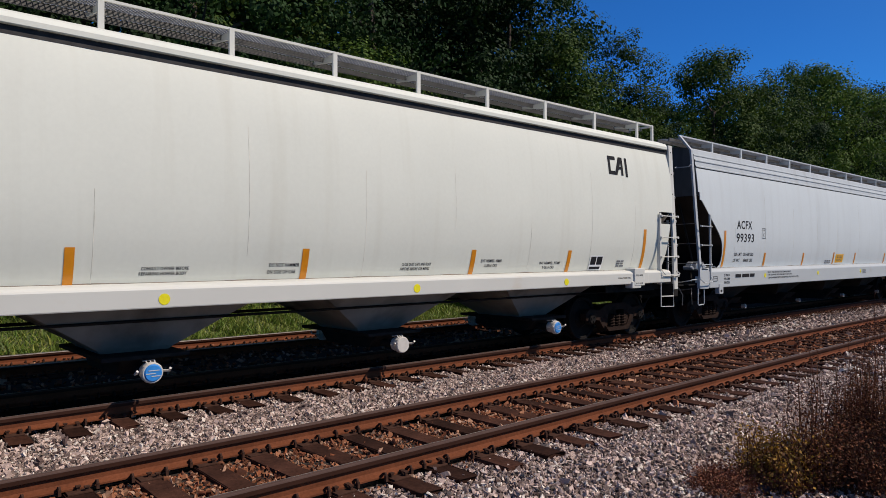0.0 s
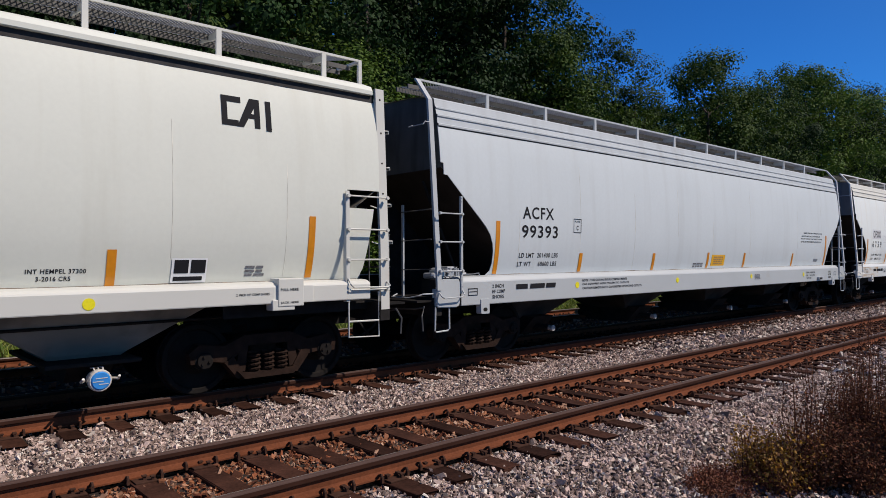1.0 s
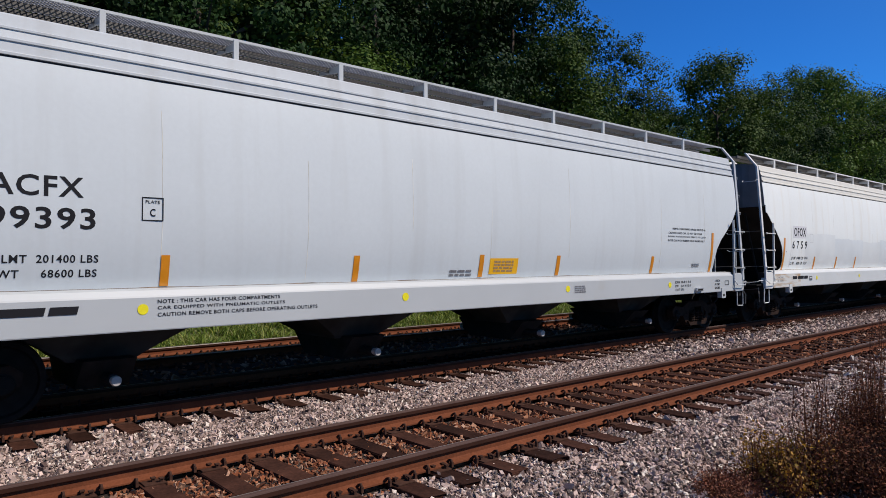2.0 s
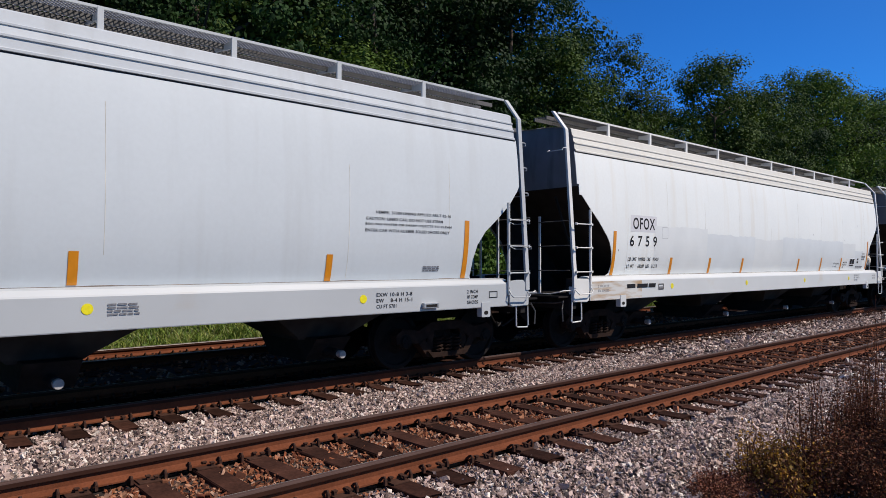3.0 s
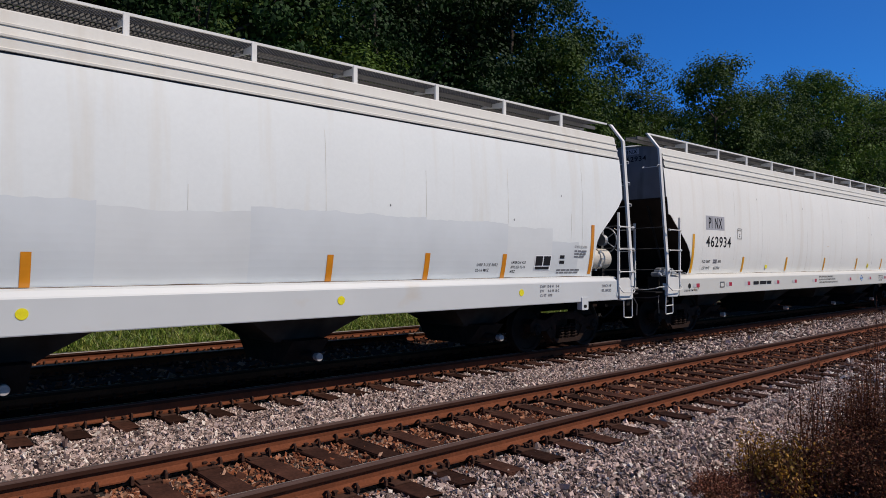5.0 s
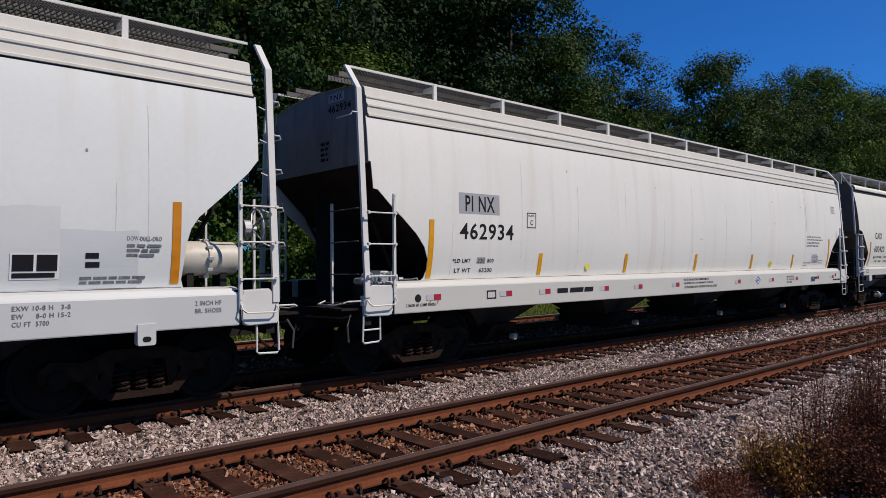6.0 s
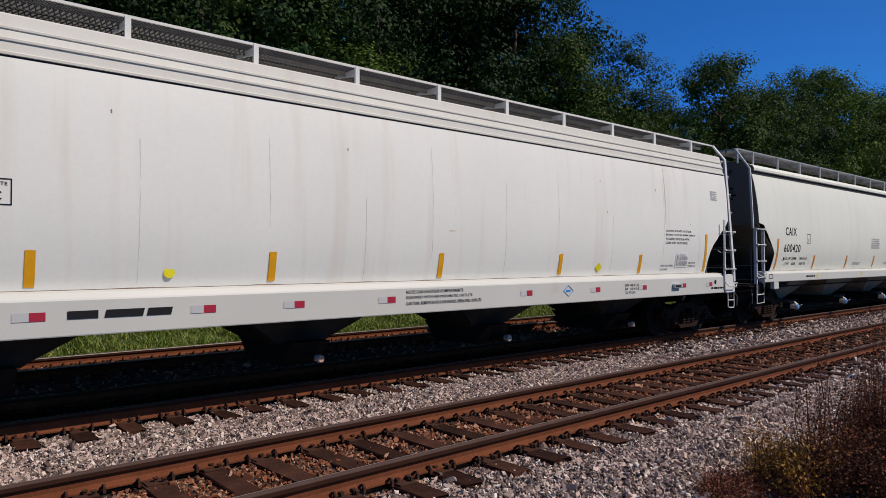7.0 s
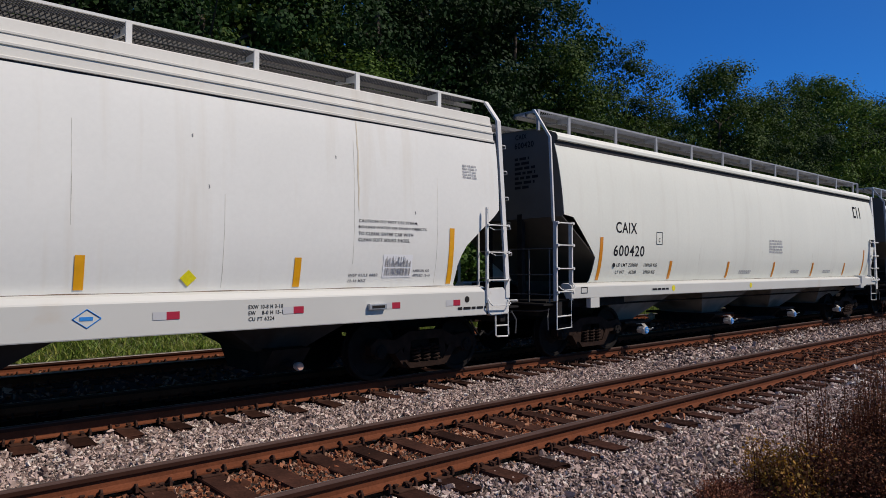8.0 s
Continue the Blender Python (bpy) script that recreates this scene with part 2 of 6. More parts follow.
def smooth(ob, angle=35):
    me = ob.data
    me.shade_smooth()
    me.set_sharp_from_angle(angle=radians(angle))
    return ob


def array_mesh(name, co, quads=None, tris=None, mat=None):
    """A mesh straight from arrays of places and corners."""
    me = bpy.data.meshes.new(name)
    loops, starts = [], []
    at = 0
    for arr, k in ((quads, 4), (tris, 3)):
        if arr is not None and len(arr):
            loops.append(np.asarray(arr, dtype=np.int32).ravel())
            starts.append(at + np.arange(len(arr), dtype=np.int32) * k)
            at += len(arr) * k
    loops, starts = np.concatenate(loops), np.concatenate(starts)
    me.vertices.add(len(co))
    me.vertices.foreach_set("co", np.asarray(co, dtype=np.float32).ravel())
    me.loops.add(len(loops))
    me.loops.foreach_set("vertex_index", loops)
    me.polygons.add(len(starts))
    me.polygons.foreach_set("loop_start", starts)
    me.update(calc_edges=True)
    me.shade_flat()
    if mat:
        me.materials.append(mat)
    return me


def box(bm, x0, x1, y0, y1, z0, z1):
    v = [bm.verts.new((x, y, z)) for x in (x0, x1) for y in (y0, y1) for z in (z0, z1)]
    for f in ((0, 1, 3, 2), (4, 6, 7, 5), (0, 4, 5, 1), (2, 3, 7, 6), (0, 2, 6, 4), (1, 5, 7, 3)):
        bm.faces.new([v[i] for i in f])


def soft_box(bm, x0, x1, y0, y1, z0, z1, r=0.01):
    b2 = bmesh.new()
    box(b2, x0, x1, y0, y1, z0, z1)
    bmesh.ops.bevel(b2, geom=b2.edges[:], offset=r, segments=2, affect="EDGES", profile=0.6)
    me = bpy.data.meshes.new("tmp")
    b2.to_mesh(me)
    b2.free()
    bm.from_mesh(me)
    bpy.data.meshes.remove(me)


def prism(bm, outline, x0, x1):
    """An outline of (y, z), closed, drawn along x."""
    a = [bm.verts.new((x0, y, z)) for y, z in outline]
    b = [bm.verts.new((x1, y, z)) for y, z in outline]
    k = len(outline)
    for i in range(k):
        bm.faces.new((a[i], a[(i + 1) % k], b[(i + 1) % k], b[i]))
    bm.faces.new(a)
    bm.faces.new(b[::-1])


def slab(bm, outline, y0, y1):
    """An outline of (x, z), closed, drawn along y."""
    a = [bm.verts.new((x, y0, z)) for x, z in outline]
    b = [bm.verts.new((x, y1, z)) for x, z in outline]
    k = len(outline)
    for i in range(k):
        bm.faces.new((a[i], a[(i + 1) % k], b[(i + 1) % k], b[i]))
    bm.faces.new(a)
    bm.faces.new(b[::-1])


def tube(bm, pts, r, k=6, r_end=None):
    """A round bar through points, tapering to r_end."""
    pts = [Vector(p) for p in pts]
    rings = []
    for i, p in enumerate(pts):
        d = (pts[min(i + 1, len(pts) - 1)] - pts[max(i - 1, 0)]).normalized()
        s = d.cross(Vector((0.31, 0.21, 0.93)) if abs(d.z) < 0.9 else Vector((1, 0, 0))).normalized()
        t = d.cross(s)
        rr = r if r_end is None else r + (r_end - r) * i / (len(pts) - 1)
        rings.append([bm.verts.new(p + rr * (math.cos(a) * s + math.sin(a) * t)) for a in (2 * math.pi * j / k for j in range(k))])
    for a, b in zip(rings, rings[1:]):
        for j in range(k):
            bm.faces.new((a[j], a[(j + 1) % k], b[(j + 1) % k], b[j]))
    bm.faces.new(rings[0][::-1])
    bm.faces.new(rings[-1])


def turned(bm, axis_from, axis_to, profile, k=20):
    """A body of revolution: profile of (along 0..1, radius) on the line between two points."""
    p, q = Vector(axis_from), Vector(axis_to)
    d = (q - p).normalized()
    s = d.cross(Vector((0, 0, 1)) if abs(d.z) < 0.9 else Vector((1, 0, 0))).normalized()
    t = d.cross(s)
    rings = [[bm.verts.new(p + (q - p) * a + r * (math.cos(w) * s + math.sin(w) * t)) for w in (2 * math.pi * j / k for j in range(k))] for a, r in profile]
    for a, b in zip(rings, rings[1:]):
        for j in range(k):
            bm.faces.new((a[j], a[(j + 1) % k], b[(j + 1) % k], b[j]))
    bm.faces.new(rings[0][::-1])
    bm.faces.new(rings[-1])


def grid(bm, rows):
    """Quads between rows of equally many points."""
    v = [[bm.verts.new(p) for p in row] for row in rows]
    for a, b in zip(v, v[1:]):
        for i in range(len(a) - 1):
            bm.faces.new((a[i], a[i + 1], b[i + 1], b[i]))


# ---- ground ----
NEAR_Y, TRAIN_Y, FAR_Y = 5.695, 9.564, 13.76     # track centre lines
NEAR_Z = -0.042
GAUGE = 0.755                                     # half the distance between rail heads
G_Y = [-600, -20, 0, 1.5, 3.2, 4.1, 4.5, 7.3, 7.7, 8.2, 11.0, 11.6, 12.4, 15.2, 15.7, 16.6, 19, 24, 40, 600]
G_Z = [-0.5, -0.3, -0.25, -0.5, -0.46, -0.30, -0.275, -0.27, -0.262, -0.235, -0.235, -0.25, -0.21, -0.21, -0.33, -0.2, 0.5, 1.5, 2.4, 3.0]


def ground_z(y):
    return np.interp(y, G_Y, G_Z)


def build_ground():
    ys = np.unique(np.concatenate([G_Y, np.arange(0, 24, 0.4)]))
    xs = np.concatenate([[-900, -200, -60], np.arange(-20, 60, 1.0), [70, 90, 120, 200, 400, 1500]])
    split = 15.7
    for name, mat, lo, hi in (("ground_ballast", M["ground"], -20, split), ("ground_grass", M["earth"], split, 700), ("ground_near", M["ground"], -700, -20)):
        yy = ys[(ys >= lo) & (ys <= hi)]
        bm = bmesh.new()
        grid(bm, [[(x, y, float(ground_z(y))) for x in xs] for y in yy])
        ob = part(name, bm, mat, None)
        tagged(ob, {"ground_ballast": "grey crushed stone bed under the railway tracks", "ground_grass": "rough grassy earth rising to the tree line", "ground_near": "gravelly ground beside the railway"}[name], "ground", kind="structure")


build_ground()



def stone_cloud(n, x0, x1, y0, y1, size, seed, keep, lift=0.0, simple=False):
    """Crushed stones, each an uneven lump of its own size and turn."""
    rng = np.random.default_rng(seed)
    bm = bmesh.new()
    bmesh.ops.create_cube(bm, size=1.45)
    if not simple:
        bmesh.ops.bisect_plane(bm, geom=bm.verts[:] + bm.edges[:] + bm.faces[:], plane_co=(0.35, 0.35, 0.35), plane_no=(1, 0.8, 0.9), clear_outer=True)
        bmesh.ops.contextual_create(bm, geom=[e for e in bm.edges if e.is_boundary])
        bmesh.ops.triangulate(bm, faces=bm.faces)
        bm.verts.index_update()
    base = np.array([v.co[:] for v in bm.verts])
    faces = np.array([[v.index for v in f.verts] for f in bm.faces])
    bm.free()
    pos = np.c_[rng.uniform(x0, x1, n), rng.uniform(y0, y1, n), np.zeros(n)]
    pos = pos[keep(pos[:, 0], pos[:, 1])]
    n = len(pos)
    s = size * rng.lognormal(0, 0.3, n)
    pos[:, 2] = ground_z(pos[:, 1]) + lift + s * rng.uniform(-0.1, 0.75, n)
    q = rng.normal(size=(n, 4))
    q /= np.linalg.norm(q, axis=1)[:, None]
    w, x, y, z = q.T
    R = np.stack([1 - 2 * (y * y + z * z), 2 * (x * y - z * w), 2 * (x * z + y * w), 2 * (x * y + z * w), 1 - 2 * (x * x + z * z), 2 * (y * z - x * w),
                  2 * (x * z - y * w), 2 * (y * z + x * w), 1 - 2 * (x * x + y * y)], -1).reshape(n, 3, 3)
    kinds = np.stack([base * rng.uniform(0.7, 1.2, base.shape) * (1 + rng.uniform(-0.42, 0.25, (len(base), 1))) for _ in range(30)])
    pick = rng.integers(0, 30, n)
    stretch = np.stack([rng.uniform(0.95, 1.65, n), rng.uniform(0.6, 1.05, n), rng.uniform(0.28, 0.62, n)], -1)
    v = kinds[pick] * stretch[:, None, :] * s[:, None, None]
    v = np.einsum("nij,nkj->nki", R, v) + pos[:, None, :]
    f = (faces[None] + (np.arange(n) * len(base))[:, None, None]).reshape(-1, faces.shape[1])
    return v.reshape(-1, 3), f


NEAR_PHASE, TRAIN_PHASE, TIE_STEP = 3.73, 1.52, 0.545


def off_ties(phase, centre, step):
    def keep(x, y):
        along = np.abs((x - phase + step / 2) % step - step / 2)
        on_tie = (along < 0.125) & (np.abs(y - centre) < 1.32)
        on_rail = np.abs(np.abs(y - centre) - GAUGE) < 0.085
        strewn = np.sin(x * 91.7 + y * 57.3) > 0.72     # some stones lie on the ties
        return ~((on_tie & ~strewn) | on_rail)
    return keep


def all_clear(x, y):
    return off_ties(NEAR_PHASE, NEAR_Y, TIE_STEP)(x, y) & off_ties(TRAIN_PHASE, TRAIN_Y, 0.53)(x, y) & off_ties(1.7, FAR_Y, 0.53)(x, y)


def build_ballast():
    crib = lambda x, y: all_clear(x, y) & (np.abs(y - NEAR_Y) < 0.95)
    open_bed = lambda x, y: all_clear(x, y) & (np.abs(y - NEAR_Y) >= 0.85)
    def fading(x, y):                              # thins out raggedly away from the track bed
        chance = np.modf(np.abs(np.sin(x * 12.9898 + y * 78.233)) * 43758.5453)[0]
        clear = ((x < 0.8) | (y < 2.9)) & ((x < 3.5) | (y < 1.6))
        return all_clear(x, y) & clear & (chance < np.clip((x + 9) / 7, 0, 1) * np.clip((y + 1.6) / 3.4, 0, 1) * 0.9)
    jobs = (("ballast", M["stone"], 128000, 0.8, 13, 2.9, 9.0, 0.0185, open_bed, True),
            ("ballast", M["stone"], 36000, 13, 30, 2.4, 8.9, 0.031, open_bed, True),
            ("ballast", M["stone"], 16000, 30, 75, 2.0, 9.0, 0.06, open_bed, True),
            ("ballast", M["stone"], 7000, 3.5, 14, 1.6, 3.0, 0.024, open_bed, False),
            ("ballast", M["stone"], 66000, -9, 14, -1.6, 9.0, 0.024, fading, True),
            ("ballast_between_rails", M["stone_brown"], 18000, 0.8, 13, 4.7, 6.7, 0.0205, crib, True),
            ("ballast_between_rails", M["stone_brown"], 7000, 13, 34, 4.7, 6.7, 0.033, crib, True),
            # stones beyond the train take the darker brown to deepen its shadow
            ("ballast_between_rails", M["stone_brown"], 5000, 0.8, 25, 11.6, 15.8, 0.04, all_clear, True))
    for i, (name, mat, n, x0, x1, y0, y1, size, keep, simple) in enumerate(jobs):
        v, f = stone_cloud(n, x0, x1, y0, y1, size, 40 + i, keep, simple=simple)
        me = array_mesh(name, v, quads=f if simple else None, tris=None if simple else f, mat=mat)
        ob = new(name, me)
        rusty = mat == M["stone_brown"]
        tagged(ob, "loose brown rust-dusted stones between rails, shade-dark beyond the train" if rusty else "loose grey crushed granite stones along the railway tracks", "gravel", kind="stuff")


build_ballast()


# ---- tracks ----
def rail_meshes(x0, x1):
    body = bmesh.new()
    prism(body, [(-0.07, -0.172), (0.07, -0.172), (0.07, -0.158), (0.018, -0.140), (0.009, -0.125), (0.009, -0.055), (-0.009, -0.055),
                 (-0.009, -0.125), (-0.018, -0.140), (-0.07, -0.158)], x0, x1)
    flank = bmesh.new()
    prism(flank, [(-0.036, -0.050), (0.036, -0.050), (0.038, -0.0145), (-0.038, -0.0145)], x0, x1)
    top = bmesh.new()
    prism(top, [(-0.038, -0.0144), (0.038, -0.0144), (0.035, -0.005), (0.026, 0.0), (-0.026, 0.0), (-0.035, -0.005)], x0, x1)
    band = bmesh.new()
    box(band, x0, x1, 0.016, 0.0225, 0.0, 0.0015)
    return body, flank, top, band


def anchor_mesh():
    """A spring-steel anchor gripping the rail foot beside a tie."""
    bm = bmesh.new()
    tube(bm, [(0, -0.12, -0.15), (0, -0.10, -0.118), (0.0, -0.075, -0.128), (0, -0.05, -0.15), (0, 0.0, -0.178), (0, 0.08, -0.165)], 0.014, 5)
    box(bm, -0.012, 0.012, -0.128, -0.10, -0.185, -0.135)
    me = bpy.data.meshes.new("rail_anchor")
    bm.to_mesh(me)
    bm.free()
    me.materials.append(M["spike"])
    return me


def plate_mesh():
    bm = bmesh.new()
    soft_box(bm, -0.095, 0.095, -0.17, 0.17, -0.19, -0.173, 0.004)
    for x, y in ((-0.06, -0.085), (0.06, -0.085), (0.0, 0.085), (0.055, -0.14), (-0.055, 0.14)):
        box(bm, x - 0.012, x + 0.012, y - 0.012, y + 0.012, -0.18, -0.146)
        box(bm, x - 0.02, x + 0.02, y - 0.016, y + 0.022, -0.146, -0.134)
    me = bpy.data.meshes.new("tie_plate")
    bm.to_mesh(me)
    bm.free()
    me.materials.append(M["spike"])
    return me


def tie_mesh(seed):
    rng = random.Random(seed)
    bm = bmesh.new()
    soft_box(bm, -0.115, 0.115, -1.3, 1.3, -0.37, -0.187, 0.012)
    for v in bm.verts:
        v.co.x += rng.uniform(-0.008, 0.008)
        v.co.z += rng.uniform(-0.006, 0.004)
        v.co.y += rng.uniform(-0.03, 0.03)
    me = bpy.data.meshes.new("tie")
    bm.to_mesh(me)
    bm.free()
    me.materials.append(M["tie"])
    return me


ANCHOR, PLATE, TIES = anchor_mesh(), plate_mesh(), [tie_mesh(i) for i in range(5)]


def build_track(name, label, y, z, phase, step, x0, x1, near_count, anchors):
    track = tagged(new(name), label, "railway track", kind="structure")
    track.location = (0, y, z)
    for s in (-1, 1):
        body, flank, top, band = rail_meshes(x0, x1)
        rail = part("rail", body, M["rail_side"], track, "rust-brown steel rail")
        rail.location = (0, s * GAUGE, 0)
        part("rail_flank", flank, M["rail_dark"], rail)
        part("polished_band", band, M["rail_bright"], rail, "bright worn line along the rail head")
        part("rail_head", top, M["rail_bright"] if y == FAR_Y else M["rail_top"], rail, "polished running surface")
    rng = random.Random(len(name))
    k0 = math.ceil((0.2 - phase) / step)
    for k in range(k0, k0 + near_count):
        x = phase + k * step
        tie = shared("tie", TIES[k % 5], track, pose(x + rng.uniform(-0.03, 0.03), rng.uniform(-0.05, 0.05), 0, 0, 0, rng.uniform(-1.5, 1.5)))
        for s in (-1, 1):
            shared("tie_plate", PLATE, tie, pose(0, s * GAUGE, 0, 0, 0, 0 if s < 0 else 180))
            if anchors:
                for e in (-1, 1):
                    shared("rail_anchor", ANCHOR, tie, pose(e * 0.145, s * GAUGE, 0, 0, 0, 0))
    bm = bmesh.new()
    for k in range(k0 + near_count, int((x1 - phase) / step)):
        box(bm, phase + k * step - 0.115, phase + k * step + 0.115, -1.3, 1.3, -0.3, -0.19)
    for k in range(int((x0 - phase) / step) + 1, k0):
        box(bm, phase + k * step - 0.115, phase + k * step + 0.115, -1.3, 1.3, -0.3, -0.19)
    far = part("far_ties", bm, M["tie"], track)
    far["kind"] = "stuff"
    return track


build_track("track_1", "empty railway track with rusty rails on dark timber ties", NEAR_Y, NEAR_Z, NEAR_PHASE, TIE_STEP, -30, 300, 95, True)
build_track("track_2", "railway track under the train on dark timber ties", TRAIN_Y, 0.0, TRAIN_PHASE, 0.53, -30, 300, 70, True)
build_track("track_3", "rusty railway track beyond the train beside the grass", FAR_Y, 0.0, 1.7, 0.53, -30, 300, 50, True)


# ---- vegetation ----
def leaf_quads(centres, out, size, rng, droop=0.3):
    """A pointed, slightly folded leaf at each centre, facing roughly along out."""
    n = len(centres)
    nrm = out * 1.3 + rng.normal(size=(n, 3)) * 0.5 + np.array([0, 0, 0.3])
    nrm /= np.linalg.norm(nrm, axis=1)[:, None]
    a = np.cross(nrm, rng.normal(size=(n, 3)))
    a /= np.linalg.norm(a, axis=1)[:, None] + 1e-9
    b = np.cross(nrm, a)
    s = (size * rng.uniform(0.6, 1.4, n))[:, None]
    v = np.stack([centres - a * s * 0.5, centres + b * s * 0.36 - nrm * s * 0.08, centres + a * s * 0.55 - nrm * s * droop * 0.4, centres - b * s * 0.36 - nrm * s * 0.08], 1)
    return v.reshape(-1, 3), np.arange(n * 4).reshape(n, 4)


def tree(name, seed, height, spread, leaf, mat, clumps, per_clump, low, label, lean=0.0):
    rng = np.random.default_rng(seed)
    base = new(name)
    bm = bmesh.new()
    trunk_top = height * 0.72
    bend = rng.normal(0, 0.25, 2)
    spine = [(bend[0] * t * t * 2, bend[1] * t * t * 2, trunk_top * t) for t in np.linspace(0, 1, 7)]
    tube(bm, [(0, 0, -0.6), *spine], 0.2 + height * 0.008, 8, 0.06)
    tips = []
    for i in range(16):
        t = rng.uniform(0.22, 1.0)
        p = np.array(spine[min(6, int(t * 6))])
        p[2] = trunk_top * t
        w = rng.uniform(0, 2 * math.pi)
        reach = spread * rng.uniform(0.55, 1.0) * (1.1 - 0.35 * t)
        q = p + np.array([math.cos(w) * reach, math.sin(w) * reach, reach * rng.uniform(0.25, 0.9)])
        mid = (p + q) / 2 + rng.normal(0, 0.2, 3)
        tube(bm, [p, mid, q], 0.07 + 0.05 * (1 - t), 5, 0.02)
        tips += [q, mid]
    trunk = part("trunk", bm, M["bark"], base, "grey brown trunk and limbs")
    cs = []
    while len(cs) < clumps:
        t = rng.uniform(low, 1.0)
        w = rng.uniform(0, 2 * math.pi)
        lobes = 1 + 0.28 * math.sin(3 * w + seed) + 0.2 * math.sin(5 * w + 7 * t + seed * 2)
        edge = spread * lobes * math.sqrt(max(0.0, 1 - ((t - low) / (1 - low) - 0.38) ** 2 / 0.42)) * (0.55 + 0.45 * rng.random() ** 0.4)
        cs.append((math.cos(w) * edge, math.sin(w) * edge, height * t * rng.uniform(0.93, 1.03)))
    cs = np.array(cs)
    cs[: len(tips)] = np.array(tips)[: len(cs)] if len(tips) <= len(cs) else cs
    cen, outs = [], []
    for c in cs:
        r = rng.uniform(0.45, 1.0) ** 1.3 * (0.58 + spread * 0.2)
        d = rng.normal(size=(per_clump, 3))
        d /= np.linalg.norm(d, axis=1)[:, None]
        rad = r * rng.random(per_clump)[:, None] ** 0.36
        cen.append(c + d * rad * np.array([1.15, 1.15, 0.75]))
        o = d * 0.8 + (c - np.array([0, 0, height * 0.5])) / (spread + 2) * 0.5
        outs.append(o)
    v, f = leaf_quads(np.concatenate(cen), np.concatenate(outs), leaf, rng)
    core = cs[rng.integers(0, len(cs), 3600)] * np.array([0.8, 0.8, 0.95]) + rng.normal(0, 0.28, (3600, 3))
    v2, f2 = leaf_quads(core, rng.normal(size=core.shape), max(0.19, leaf * 1.45), rng)
    v, f = np.concatenate([v, v2]), np.concatenate([f, f2 + len(v)])
    crown = new("crown", array_mesh("crown", v, quads=f, mat=mat))
    crown.parent = base
    tagged(base, label, "tree")
    return base


def build_woods():
    rng = random.Random(11)
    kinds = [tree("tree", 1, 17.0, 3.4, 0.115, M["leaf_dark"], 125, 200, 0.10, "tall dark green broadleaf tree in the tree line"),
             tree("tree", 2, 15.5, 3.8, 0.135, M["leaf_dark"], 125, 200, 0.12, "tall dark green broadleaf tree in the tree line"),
             tree("tree", 3, 16.5, 3.2, 0.145, M["leaf_mid"], 180, 150, 0.08, "tall green broadleaf tree draped in foliage"),
             tree("tree", 4, 14.5, 4.2, 0.165, M["leaf_mid"], 190, 155, 0.10, "wide green broadleaf tree in the tree line"),
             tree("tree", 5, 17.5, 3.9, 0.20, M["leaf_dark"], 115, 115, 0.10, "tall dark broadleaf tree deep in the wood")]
    spots = []                                    # place, kind, height against the model's own
    for x in np.arange(-8, 27, 3.3):
        spots.append((x + rng.uniform(-0.9, 0.9), 21.5 + rng.uniform(-1.0, 1.2), rng.choice((0, 0, 1, 2)), rng.uniform(0.98, 1.2)))
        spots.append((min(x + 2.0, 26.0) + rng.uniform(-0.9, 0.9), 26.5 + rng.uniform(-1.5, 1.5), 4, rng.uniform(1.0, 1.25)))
    spots += [(33.2, 21.6, 2, 0.80), (31.0, 23.5, 1, 0.85), (36.5, 22.5, 1, 0.66), (39.3, 22.0, 2, 0.60), (40.0, 19.9, 3, 0.5), (13.6, 19.7, 3, 0.59), (24.2, 19.9, 3, 0.78), (34.5, 25.5, 3, 0.76), (37.6, 25.2, 3, 0.72), (40.8, 25.4, 3, 0.74),
              (43.3, 21.6, 3, 1.0), (46.0, 21.5, 1, 0.83), (49.0, 22.5, 3, 0.87), (52.0, 21.0, 1, 0.89), (56.0, 22.5, 2, 0.95),
              (60.0, 21.5, 3, 1.15), (63.5, 22.5, 1, 1.08), (68.0, 22.0, 3, 1.13), (73.0, 21.5, 1, 1.09), (78.0, 22.5, 3, 1.10), (83.0, 22.0, 2, 0.95)]
    for x in np.arange(88, 300, 11.0):
        spots.append((x, 22 + rng.uniform(-2, 4), 4, rng.uniform(0.85, 1.0)))
    used = [False] * 5
    for x, y, k, tall in spots:
        m = pose(x, y, float(ground_z(y)) - 0.1, 0, 0, rng.uniform(0, 360))
        if used[k]:
            t = copy_thing(kinds[k], m)
        else:
            t, used[k] = kinds[k], True
            t.matrix_basis = m
        s = max(0.75, tall) * rng.uniform(0.95, 1.05)
        t.scale = (s, s, tall)
        t["group"] = "trees behind the tracks"
    bush = tree("shrub", 21, 4.6, 2.0, 0.15, M["leaf_bright"], 90, 75, 0.0, "bright green vine-covered shrub at the wood's edge")
    bush["category"] = "shrub"
    first = True
    for x in np.arange(-5, 60, 2.6):
        m = pose(x + rng.uniform(-0.7, 0.7), 18.6 + rng.uniform(-0.5, 0.9), 0.2, 0, 0, rng.uniform(0, 360))
        b = bush if first else copy_thing(bush, m)
        b.matrix_basis = m
        first = False
        s = rng.uniform(0.6, 1.15)
        b.scale = (s, s, s)
        b["group"] = "shrubs along the wood"


build_woods()


